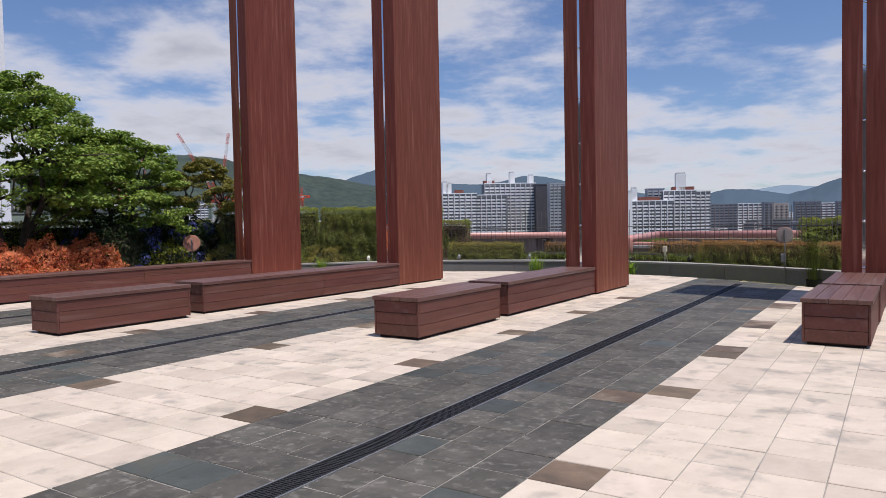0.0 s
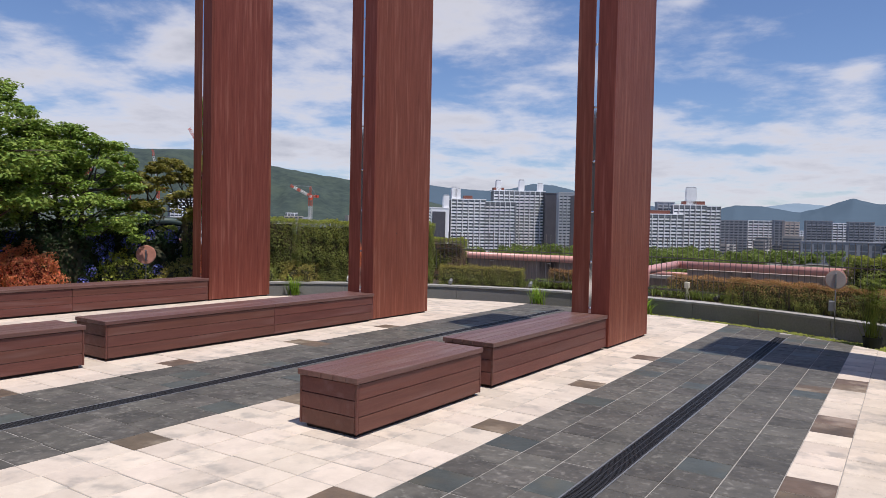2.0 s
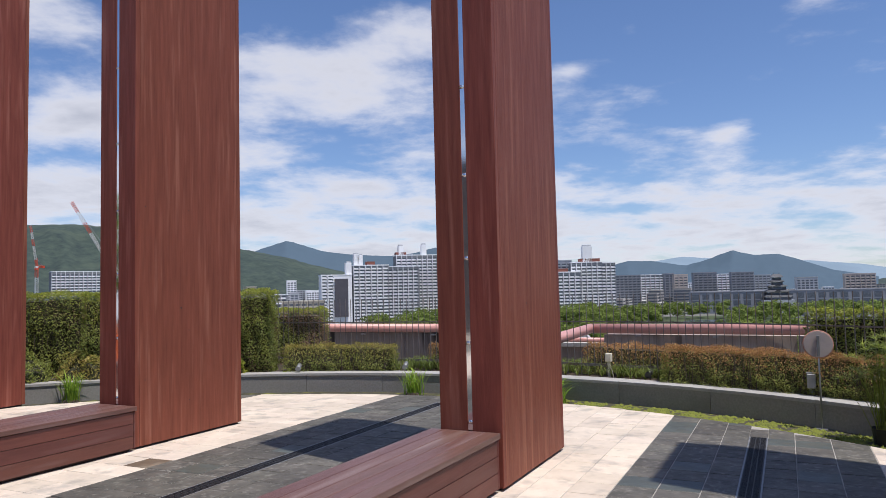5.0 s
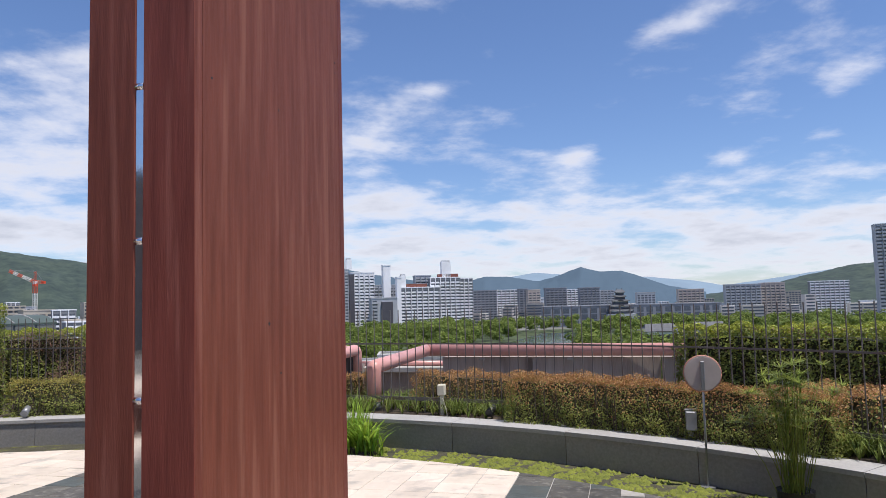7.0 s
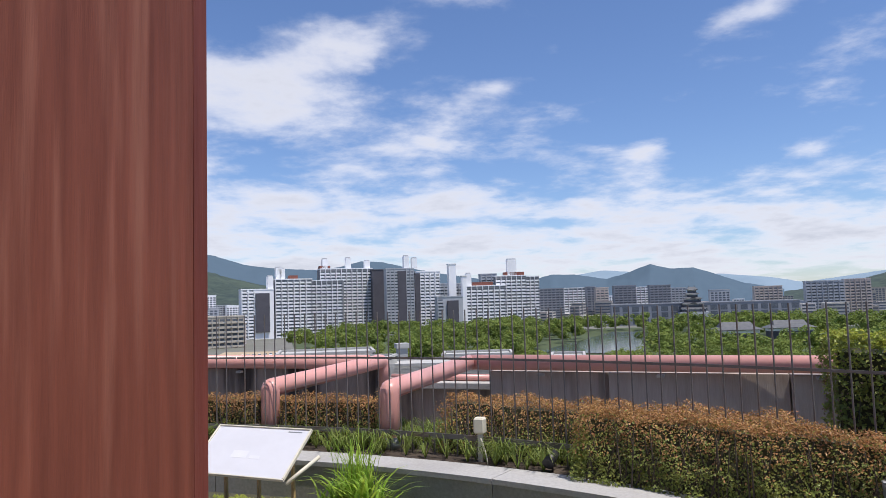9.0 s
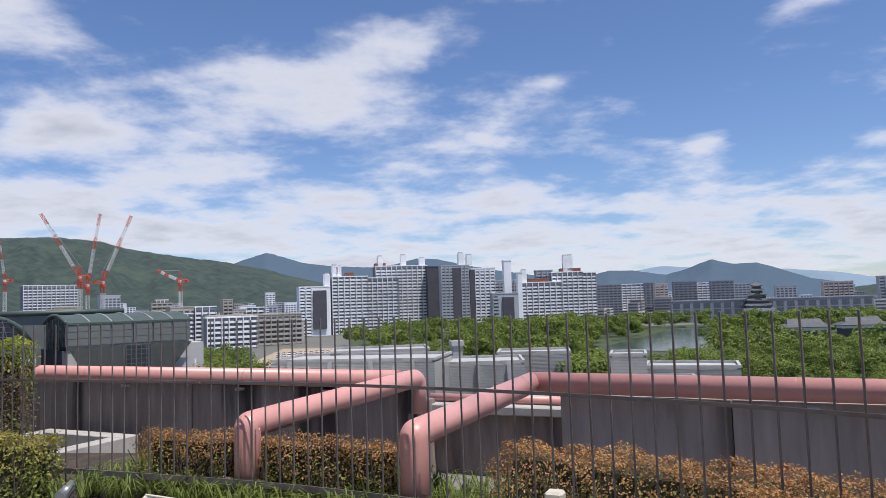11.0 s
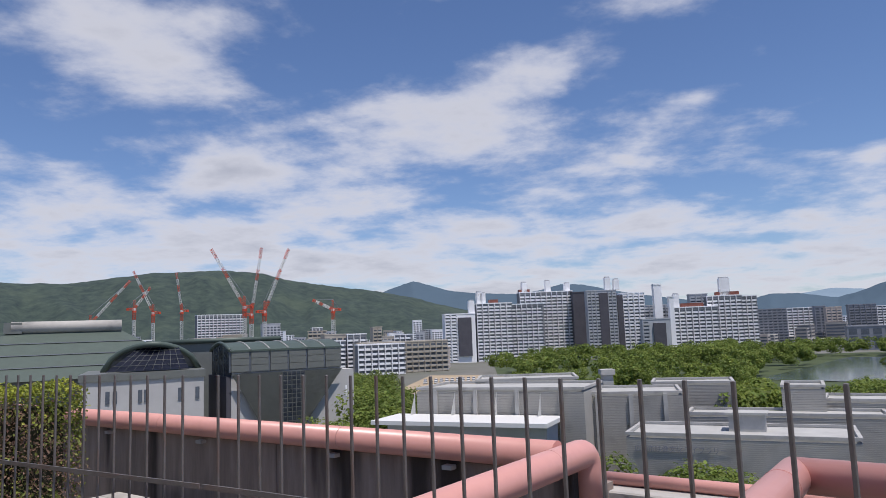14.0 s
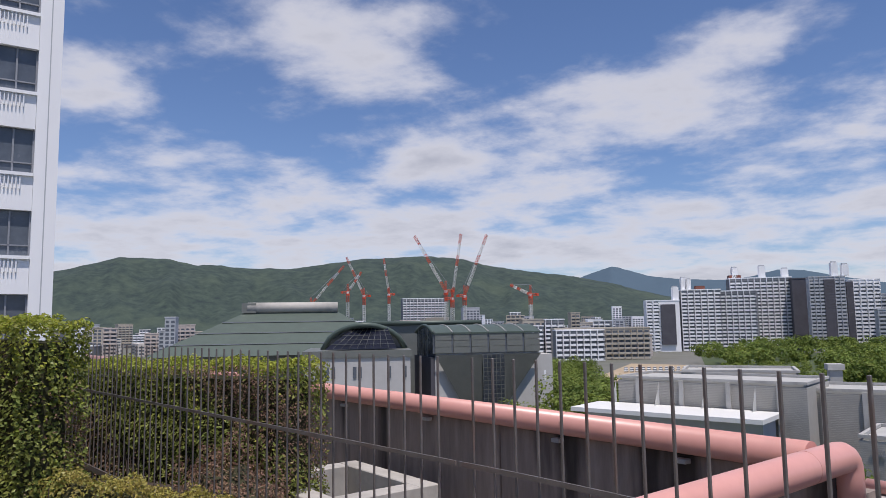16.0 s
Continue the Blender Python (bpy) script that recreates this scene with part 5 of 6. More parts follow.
# Distance haze is mixed into both mountain colours, the farther one paler.
C_FAR = mat("haze_tinted_mountain", (0.085, 0.125, 0.165), (0.078, 0.116, 0.152), 0.004, 1.0, spec=0.0, world_space=True)
C_FARTHER = mat("haze_paled_mountain", (0.21, 0.28, 0.345), (0.19, 0.26, 0.32), 0.004, 1.0, spec=0.0, world_space=True)
ridge("hill_west", ((-100, 3.2), (-90, 3.4), (-81.5, 4.0), (-77.3, 5.15), (-73.7, 5.1), (-71.9, 4.7), (-69.7, 4.5), (-65.4, 4.4), (-62.7, 4.7), (-59.2, 5.2), (-53.7, 5.4), (-49.6, 4.7), (-45.5, 3.95),
                    (-42, 3.5), (-39, 2.8), (-36.3, 2.1), (-32, 1.0), (-28, 0.2)), 2000, C_HILL, "long green wooded hill beyond the city", 750, 220, fold=0.13)
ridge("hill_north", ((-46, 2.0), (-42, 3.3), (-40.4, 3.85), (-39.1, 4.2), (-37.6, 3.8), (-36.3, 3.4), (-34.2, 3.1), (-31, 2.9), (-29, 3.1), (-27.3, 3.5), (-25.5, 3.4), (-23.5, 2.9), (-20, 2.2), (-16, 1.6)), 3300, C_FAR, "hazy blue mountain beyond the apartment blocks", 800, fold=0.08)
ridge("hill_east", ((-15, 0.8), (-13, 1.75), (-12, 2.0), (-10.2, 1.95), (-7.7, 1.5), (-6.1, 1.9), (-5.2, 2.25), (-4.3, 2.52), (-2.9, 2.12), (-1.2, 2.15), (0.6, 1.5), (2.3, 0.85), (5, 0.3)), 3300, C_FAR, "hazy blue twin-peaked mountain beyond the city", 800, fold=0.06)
ridge("hill_far", ((-16, 1.2), (-10, 1.9), (-8, 2.2), (-6, 2.0), (-2, 1.4), (0.6, 1.6), (4.1, 1.2), (6.3, 0.75), (10, 1.2), (16, 2.0), (24, 2.6), (40, 2.2)), 4300, C_FARTHER, "distant mountain range with pale haze in its colour", 600)
ridge("hill_right", ((5, 0.1), (8.6, 0.55), (12, 1.3), (14.8, 1.95), (16.7, 2.0), (22, 2.4), (30, 2.4), (45, 2.0)), 2100, C_HILL, "green wooded hill beyond the city", 600)

# moat and bare ground
def patch(name, corners, z, material, label, category):
    v = [tuple(at(a, d, z)) for a, d in corners]
    return tagged(sheet(name, v, [tuple(range(len(v)))], material), label=label, category=category, kind="structure")


C_PARK = mat("park_grass", (0.07, 0.095, 0.035), (0.045, 0.065, 0.025), 0.05, 0.95)
patch("ground_park", ((-31, 205), (27, 118), (27, 660), (-6, 660), (-33, 640)), GROUND + 0.2, C_PARK, "shaded green park ground under the trees", "ground")
patch("water", ((-13.4, 370), (-5.2, 350), (-3.9, 430), (-4.2, 575), (-7.4, 580), (-9.0, 500)), GROUND + 0.5, C_WATER, "still green-grey castle moat between trees", "moat")
patch("ground_lot", ((-41.5, 330), (-33.5, 340), (-32.0, 450), (-38, 470)), GROUND + 0.3, C_SAND, "bare sandy building lot", "lot")

# ---------------- cars on the lot ----------------


def parked_car(m, paint, label):
    c = empty("parked_car", m, label=label, category="car", group="cars on the sandy lot")
    bm = box(-2.2, 2.2, -0.85, 0.85, 0.35, 0.95, 0.18)
    part("body", bm, paint, c)
    bm = box(-1.5, 1.3, -0.76, 0.76, 0.951, 1.55, 0.0)
    for v in bm.verts:
        if v.co.z > 1.2:
            v.co.x *= 0.72
            v.co.y *= 0.86
    part("cabin", bm, C_GLASS, c)
    part("roof", box(-1.05, 0.9, -0.64, 0.64, 1.551, 1.60, 0.02), paint, c)
    for x in (-1.35, 1.35):
        for y in (-0.86, 0.66):
            part("wheel", tube([(x, y, 0.33), (x, y + 0.2, 0.33)], 0.33, n=12), M_BLACK, c)
    return c


first = parked_car(Matrix.Translation(at(-38.4, 392, GROUND + 0.3)) @ pose(0, 0, 0, 0, 0, 118), C_CWHITE, "white car parked on the sandy lot")
for k in range(1, 26):
    q = at(-38.4 + (k % 13) * 0.43, 392 + (k // 13) * 16 + (k % 13) * 0.8, GROUND + 0.3)
    copy_thing(first, Matrix.Translation(q) @ pose(0, 0, 0, 0, 0, 118))
parked_car(Matrix.Translation(at(-32.6, 372, GROUND + 0.3)) @ pose(0, 0, 0, 0, 0, 30), M_BLACK, "black car parked on the sandy lot")

# ---------------- castle tower ----------------


def castle(az, d):
    b = empty("castle_tower", Matrix.Translation(at(az, d, height(-1.25, d))) @ pose(0, 0, 0, 0, 0, -az + 8), label="dark wooden castle keep with tiered grey roofs above the trees", category="castle")
    part("stone_base", box(-13, 13, -2, 24, -14, 0), C_GREY, b)
    ws, z = (10.5, 9.0, 7.0, 4.6, 3.6), 0.0
    for i, w2 in enumerate(ws):
        hh = (4.6, 4.6, 4.9, 4.4, 4.2)[i]
        part("storey", box(-w2, w2, 11 - w2 * 0.85, 11 + w2 * 0.85, z, z + hh - 1.4), C_ENDWALL, b)
        part("plaster_band", box(-w2 - 0.05, w2 + 0.05, 11 - w2 * 0.85 - 0.05, 11 + w2 * 0.85 + 0.05, z + hh - 2.2, z + hh - 1.7), C_WHITE, b)
        part("window_band", box(-w2 * 0.7, w2 * 0.7, 11 - w2 * 0.85 - 0.09, 11 - w2 * 0.85, z + 0.9, z + hh - 2.6), C_GLASS, b)
        bm = bmesh.new()
        nxt = ws[i + 1] if i < 4 else 0.6
        e = w2 + 1.7
        # eaves curl up at the corners
        lo = []
        for sx, sy in ((-1, -1), (0, -1), (1, -1), (1, 0), (1, 1), (0, 1), (-1, 1), (-1, 0)):
            lift = 0.5 if sx and sy else 0.0
            lo.append(bm.verts.new((sx * e, 11 + sy * e * 0.87, z + hh - 1.75 + lift)))
        rise = 1.9 if i < 4 else 3.0
        hi = []
        for sx, sy in ((-1, -1), (0, -1), (1, -1), (1, 0), (1, 1), (0, 1), (-1, 1), (-1, 0)):
            hi.append(bm.verts.new((sx * (nxt + (0 if i < 4 else 2.2)), 11 + sy * (nxt * 0.85 if i < 4 else 0.3), z + hh - 1.7 + rise)))
        for k in range(8):
            bm.faces.new((lo[k], lo[(k + 1) % 8], hi[(k + 1) % 8], hi[k]))
        bm.faces.new(hi)
        bm.faces.new(lo[::-1])
        part("roof", bm, C_KEEPROOF, b)
        if i in (1, 2):
            bm = bmesh.new()
            y0 = 11 - e * 0.87
            tri = [bm.verts.new(q) for q in ((-3.2, y0 + 0.1, z + hh - 1.5), (3.2, y0 + 0.1, z + hh - 1.5), (0, y0 + 0.5, z + hh + 0.9))]
            bm.faces.new(tri)
            bmesh.ops.solidify(bm, geom=bm.faces[:], thickness=2.4)
            part("gable", bm, C_KEEPROOF, b)
        z += hh - 0.1
    for x in (-2.6, 2.2):
        part("ridge_ornament", box(x, x + 0.5, 10.7, 11.3, z + 1.0, z + 2.6), C_KEEPROOF, b)


C_KEEPROOF = mat("dark_grey_roof_tile", (0.105, 0.11, 0.12), (0.075, 0.08, 0.088), 0.5, 0.7)
castle(-1.15, 700)


def hall(az, d, w, el):
    b = empty("temple_hall", Matrix.Translation(at(az, d, height(el, d) - 7)) @ pose(0, 0, 0, 0, 0, -az + 20), label="low traditional hall with grey hipped roof among trees", category="hall")
    part("wall", box(-w / 2, w / 2, 0, 9, -16, 3.2), C_ENDWALL, b)
    part("plaster_band", box(-w / 2 - 0.05, w / 2 + 0.05, -0.05, 9.05, 1.2, 2.6), C_WHITE, b)
    bm = bmesh.new()
    lo = [bm.verts.new(p) for p in ((-w / 2 - 2, -2, 3), (w / 2 + 2, -2, 3), (w / 2 + 2, 11, 3), (-w / 2 - 2, 11, 3))]
    mid = [bm.verts.new(p) for p in ((-w / 2 + 2, 1.5, 4.6), (w / 2 - 2, 1.5, 4.6), (w / 2 - 2, 7.5, 4.6), (-w / 2 + 2, 7.5, 4.6))]
    hi = [bm.verts.new(p) for p in ((-w / 2 + 3, 4.5, 7), (w / 2 - 3, 4.5, 7))]
    for k in range(4):
        bm.faces.new((lo[k], lo[(k + 1) % 4], mid[(k + 1) % 4], mid[k]))
    bm.faces.new((mid[0], mid[1], hi[1], hi[0]))
    bm.faces.new((mid[2], mid[3], hi[0], hi[1]))
    bm.faces.new((mid[1], mid[2], hi[1]))
    bm.faces.new((mid[3], mid[0], hi[0]))
    bm.faces.new(lo[::-1])
    bmesh.ops.recalc_face_normals(bm, faces=bm.faces)
    part("roof", bm, C_KEEPROOF, b)


hall(2.0, 400, 22, -2.1)
hall(5.6, 430, 22, -2.0)

# ---------------- cranes ----------------


def lattice(p, q, w, n, bm):
    p, q = Vector(p), Vector(q)
    d = (q - p)
    u = d.cross(Vector((0.2, 1, 0.1))).normalized() * w / 2
    v = d.cross(u).normalized() * w / 2
    cs = (u + v, u - v, -u - v, -u + v)
    for c in cs:
        tube([p + c, q + c], w * 0.085, bm, 4, caps=False)
    for i in range(n):
        a, b = p + d * i / n, p + d * (i + 1) / n
        for k in range(4):
            tube([a + cs[k], b + cs[(k + 1) % 4]], w * 0.06, bm, 4, caps=False)
    return bm


def crane(az, d, el_base, el_top, tip_az, tip_el, s=1.0):
    o = at(az, d, height(el_base, d))
    foot = at(az, d, GROUND)
    b = empty("tower_crane", Matrix.Translation(foot), label="red and white lattice tower crane over the city", category="crane", group="construction cranes")
    inv = b.matrix_world.inverted()
    top, tip = at(az, d, height(el_top, d)), at(tip_az, d, height(tip_el, d))
    for k in range(6):
        p, q = foot + (top - foot) * k / 6, foot + (top - foot) * (k + 1) / 6
        part("mast", lattice(p, q, 2.5 * s, 5, bmesh.new()), C_RED if k in (1, 5) else C_CWHITE, b, kind="stuff")
    part("slew_frame", box(top.x - 1.5 * s, top.x + 1.5 * s, top.y - 1.5 * s, top.y + 1.5 * s, top.z - 3.6 * s, top.z - 1.7 * s), C_RED, b)
    part("a_frame", lattice(top, top + Vector((0, 0, 9 * s)), 1.4 * s, 4, bmesh.new()), C_RED, b, kind="stuff")
    n = 6
    for k in range(n):
        p, q = top + (tip - top) * k / n, top + (tip - top) * (k + 1) / n
        part("jib", lattice(p, q, 1.7 * s, 4, bmesh.new()), C_RED if k in (0, 3, 5) else C_CWHITE, b, kind="stuff")
    back = top - Vector(((tip - top).x, (tip - top).y, 0)).normalized() * 6 * s
    part("counter_jib", lattice(top, back, 1.8 * s, 4, bmesh.new()), C_RED, b, kind="stuff")
    part("counterweight", box(back.x - 1, back.x + 1, back.y - 1, back.y + 1, back.z - 1.2, back.z + 0.8), C_RED, b)
    part("cab", box(top.x - 1.1, top.x + 1.1, top.y - 1.1, top.y + 1.1, top.z - 1.6, top.z + 0.6), C_CWHITE, b)
    part("stay_cable", tube([back, top + Vector((0, 0, 9 * s)), tip], 0.16, n=4), C_DARK, b)
    for c in b.children:
        c.matrix_parent_inverse = inv


crane(-52.4, 620, -0.4, 2.6, -54.9, 7.1)
crane(-51.9, 640, -0.4, 2.0, -51.1, 7.2)
crane(-50.9, 620, -0.4, 2.2, -49.0, 7.1)
crane(-45.6, 600, 0.0, 2.2, -47.2, 3.0, 0.9)
crane(-60.3, 700, 0.4, 2.6, -59.2, 4.2, 0.9)
crane(-59.0, 720, 0.4, 2.3, -60.4, 5.4, 0.9)
crane(-57.0, 700, 0.4, 2.4, -57.4, 5.3, 0.8)
crane(-63.2, 760, 0.6, 1.6, -60.6, 4.7, 0.9)

# ---------------- the green arena ----------------


def arena():
    d = 190.0
    c = Matrix.Translation(at(-64.5, d)) @ pose(0, 0, 0, 0, 0, 64.5)
    a = empty("arena", c, label="large sports hall with dark green metal roof and ridge vent", category="arena")
    zr, zl = height(1.15, d) - GROUND, height(-2.2, d) - GROUND
    bm = bmesh.new()
    lo = [bm.verts.new(p) for p in ((-36, -6, zl), (30, -6, zl), (30, 60, zl), (-36, 60, zl))]
    hi = [bm.verts.new(p) for p in ((-13, 12, zr), (12, 12, zr), (12, 34, zr), (-13, 34, zr))]
    for k in range(4):
        bm.faces.new((lo[k], lo[(k + 1) % 4], hi[(k + 1) % 4], hi[k]))
    bm.faces.new(hi)
    part("roof", bm, C_ARENA, a)
    for k in (1, 2, 3):
        f = k / 4
        x0, x1 = -36 + 23 * f, 30 - 18 * f
        y, z = -6 + 18 * f, zl + (zr - zl) * f
        part("roof_seam", box(x0, x1, y - 0.35, y + 0.15, z, z + 0.14), C_DARK, a)
    part("wall", box(-34, 28, -4, 58, 0, zl - 0.1), C_PANEL, a)
    part("ridge_vent", tube([(-12.5, 12.3, zr + 1.2), (12, 12.3, zr + 1.2)], 1.5, n=16), C_LOUVER, a)
    part("ridge_vent_end", box(-14, -10.2, 11, 13.5, zr - 0.2, zr + 2.5), C_PANEL, a)
    # long low roof between the hall and its wing
    lr = empty("arena_link_roof", Matrix.Translation(at(-54.0, 176)) @ pose(0, 0, 0, 0, 0, 54), label="long dark green flat roof with a rounded edge beside the sports hall", category="building")
    lz = height(0.22, 176) - GROUND
    part("wall", box(-13.4, 13.4, 0.3, 12, 0, lz - 1.0), C_PANEL, lr)
    part("roof_edge", tube([(-13.5, 0, lz - 0.45), (13.5, 0, lz - 0.45)], 0.55, n=12), C_ARENA, lr)
    part("roof", box(-13.4, 13.4, 0.2, 12, lz - 0.98, lz - 0.4), C_ARENA, lr)
    # front wing with a curved roof, an arched end, panel bands and a wedge of glass
    d2 = 150.0
    wz = Matrix.Translation(at(-49.05, d2)) @ pose(0, 0, 0, 0, 0, 49.05 + 19)
    f = empty("arena_wing", wz, label="front wing with arched metal roof and grey-green panels", category="building")
    w = 11.8
    zt, zm, zb = height(-0.28, d2) - GROUND, height(-2.35, d2) - GROUND, height(-6.4, d2) - GROUND
    prof = [(16 * t, zt - 1.5 + 1.9 * math.sin(math.pi * (0.06 + 0.88 * t))) for t in [i / 14 for i in range(15)]]
    V, F = [], []
    for y, z in prof:
        V += [(-w, y, z), (w, y, z), (w, y, z - 0.35), (-w, y, z - 0.35)]
    for i in range(14):
        F += [(4 * i + k, 4 * i + (k + 1) % 4, 4 * i + 4 + (k + 1) % 4, 4 * i + 4 + k) for k in range(4)]
    F += [(3, 2, 1, 0), (56, 57, 58, 59)]
    sheet("roof", V, F, C_ARENA, f)
    part("wall", box(-w + 0.3, w - 0.3, 0.6, 15.5, 0, zt - 1.6), C_PLASTER, f)
    bm = bmesh.new()
    bm.faces.new([bm.verts.new((-w + 0.2, y, z - 0.36)) for y, z in prof] + [bm.verts.new((-w + 0.2, y, zm - 0.8)) for y in (16, 0)])
    bmesh.ops.solidify(bm, geom=bm.faces[:], thickness=0.5)
    part("end_glazing", bm, C_GLASS, f, "dark glazed arched end")
    part("end_rim", tube([Vector((-w - 0.1, y, z)) for y, z in prof], 0.32, n=8), C_ARENA, f)
    for y in (4, 8, 12):
        part("end_mullion", box(-w - 0.45, -w - 0.32, y - 0.12, y + 0.12, zm - 0.8, zt - 0.4), C_PANEL, f)
    part("end_wall", box(-w - 0.6, -w + 0.25, 0.7, 15.4, 0, zm - 0.81), C_ENDWALL, f)
    for k in range(6):
        x0, x1 = -w + 2 * w * k / 6, -w + 2 * w * (k + 1) / 6
        for j in range(3):
            z0 = zm + (zt - 1.5 - zm) * j / 3
            part("panel", box(x0 + 0.22, x1 - 0.22, 0.1, 0.55, z0 + 0.04, z0 + (zt - 1.5 - zm) / 3 - 0.04), C_PANEL, f)
        part("panel_gap", box(x0 - 0.2, x0 + 0.2, 0.3, 0.58, zm, zt - 1.5), C_GLASS, f)
        part("roof_rib", tube([(x0, y - 0.05, z + 0.06) for y, z in prof[:10]], 0.13, n=6), C_TRIM, f)
    wedge = bmesh.new()
    wedge.faces.new([wedge.verts.new((w * x, -0.6, z)) for x, z in ((-1.0, zm - 0.3), (0.98, zm - 0.3), (0.30, zb), (-0.50, zb))])
    bmesh.ops.solidify(wedge, geom=wedge.faces[:], thickness=0.9)
    part("wedge_panel", wedge, C_PANEL, f)
    glass = bmesh.new()
    glass.faces.new([glass.verts.new((w * x, -0.9, z)) for x, z in ((-0.13, zm - 0.35), (0.27, zm - 0.35), (0.24, zb), (-0.16, zb))])
    bmesh.ops.solidify(glass, geom=glass.faces[:], thickness=0.2)
    part("glass", glass, C_GLASS, f, "dark glazed wedge")
    boxes("mullions", [(w * (-0.14 + 0.08 * k) - 0.05, w * (-0.14 + 0.08 * k) + 0.05, -1.2, -1.12, zb, zm - 0.4) for k in range(6)] + [(-w * 0.14, w * 0.25, -1.2, -1.12, zb + 0.4 + k * 0.9, zb + 0.5 + k * 0.9) for k in range(12)], C_PANEL, f)
    part("side_wall", box(w + 0.01, w + 3.2, 1.5, 14, 0, zm - 0.7), C_PLASTER, f)
    part("side_window", box(w + 1.2, w + 1.6, 1.4, 1.55, zm - 6.4, zm - 4.2), C_WHITE, f)
    # solar dome and podium
    s = empty("solar_hall", Matrix.Translation(at(-59.0, 146)) @ pose(0, 0, 0, 0, 0, 59.0), label="low hall with arched roof covered by solar panels", category="building")
    ww = 148 * math.tan(radians(3.3))
    zt, zm = height(-0.02, 146) - GROUND, height(-2.0, 146) - GROUND
    V, F = [], []
    for i in range(13):
        t = -1 + 2 * i / 12
        z = zm + (zt - zm) * (1 - t * t) ** 0.62 if abs(t) < 1 else zm
        V += [(t * ww, -1 + 4 * abs(t), z), (t * ww, 16, z + 0.5)]
    F = [(2 * i, 2 * i + 2, 2 * i + 3, 2 * i + 1) for i in range(12)]
    sheet("arched_roof", V, F, C_ARENA, s)
    part("arch_rim", tube([Vector(V[2 * i]) for i in range(13)], 0.55, n=8), C_ARENA, s)
    bm = bmesh.new()
    vs = [bm.verts.new(q) for q in ((-ww * 0.9, -4.5, zm + 0.3), (ww * 0.75, -4.5, zm + 0.3), (ww * 0.55, 1.0, zt - 0.5), (-ww * 0.25, 1.0, zt - 0.5))]
    bm.faces.new(vs)
    bmesh.ops.solidify(bm, geom=bm.faces[:], thickness=0.3)
    part("solar_field", bm, C_SOLAR, s, "dark blue solar panel array")
    for k in range(1, 9):
        t = k / 9
        x0, x1 = -ww * 0.9 + 1.65 * ww * t, -ww * 0.25 + 0.8 * ww * t
        part("array_rail", tube([(x0, -4.6, zm + 0.42), (x1, 0.9, zt - 0.36)], 0.035, n=4), C_PANEL, s)
    for k in range(1, 5):
        t = k / 5
        part("array_rail", tube([(-ww * 0.9 + 0.65 * ww * t, -4.6 + 5.5 * t, zm + 0.42 + (zt - zm - 0.78) * t), (ww * 0.75 - 0.2 * ww * t, -4.6 + 5.5 * t, zm + 0.42 + (zt - zm - 0.78) * t)], 0.035, n=4), C_PANEL, s)
    part("wall", box(-ww * 1.36, ww * 1.05, -6, 15, 0, zm - 1.2), C_PLASTER, s)
    part("parapet", box(-ww * 1.39, ww * 1.08, -6.3, 15, zm - 1.19, zm + 0.1), C_PANEL, s)
    face = bmesh.new()
    face.faces.new([face.verts.new((V[2 * i][0], V[2 * i][1] + 0.5, V[2 * i][2] - 0.3)) for i in range(13)])
    part("arch_glazing", face, C_GLASS, s, "dark glazing under the arched roof")
    for x in (-7.5, -6.3, -2.2, -1.2, 4.5, 7.5):
        part("window", box(x, x + 0.7, -6.15, -5.9, zm - 5.2, zm - 3.0), C_GLASS, s)


arena()

# ---------------- the grey library and its roofs ----------------


def ribbed(name, az0, az1, d, el, label, depth=14, ledge=False, base=None, fins=0, turn=0.0):
    b0 = GROUND if base is None else base
    w = 2 * d * math.tan(radians(az1 - az0) / 2) / math.cos(radians(turn))
    az = (az0 + az1) / 2
    h = height(el, d) - b0
    b = empty(name, Matrix.Translation(at(az, d, b0)) @ pose(0, 0, 0, 0, 0, -az + turn), label=label, category="building", group="library roofs")
    part("wall", box(-w / 2, w / 2, 0, depth, 0, h - 0.7), C_LOUVERGAP, b)
    n = int(min(h - 1, 12) / 0.24)
    boxes("ribs", [(-w / 2, w / 2, -0.06, 0.0, h - 0.75 - k * 0.24 - 0.15, h - 0.75 - k * 0.24) for k in range(n)], C_LOUVER, b, kind="stuff")
    part("roof", box(-w / 2 + 0.4, w / 2 - 0.4, 0.5, depth - 0.4, h - 0.69, h - 0.4), C_ROOFPALE, b)
    for q in ((-w / 2 - 0.1, w / 2 + 0.1, -0.14, 0.25), (-w / 2 - 0.1, w / 2 + 0.1, depth - 0.25, depth + 0.14)):
        part("parapet", box(*q, h - 0.38, h), C_TRIM, b)
    for q in ((-w / 2 - 0.1, -w / 2 + 0.35), (w / 2 - 0.35, w / 2 + 0.1)):
        part("parapet", box(*q, 0.26, depth - 0.26, h - 0.38, h), C_TRIM, b)
    for k in range(fins):
        x = -w / 2 + w * (k + 0.5) / fins
        part("fin", box(x - 0.3, x + 0.3, -0.5, -0.13, 0, h - 0.4), C_TRIM, b)
    return b, w, h


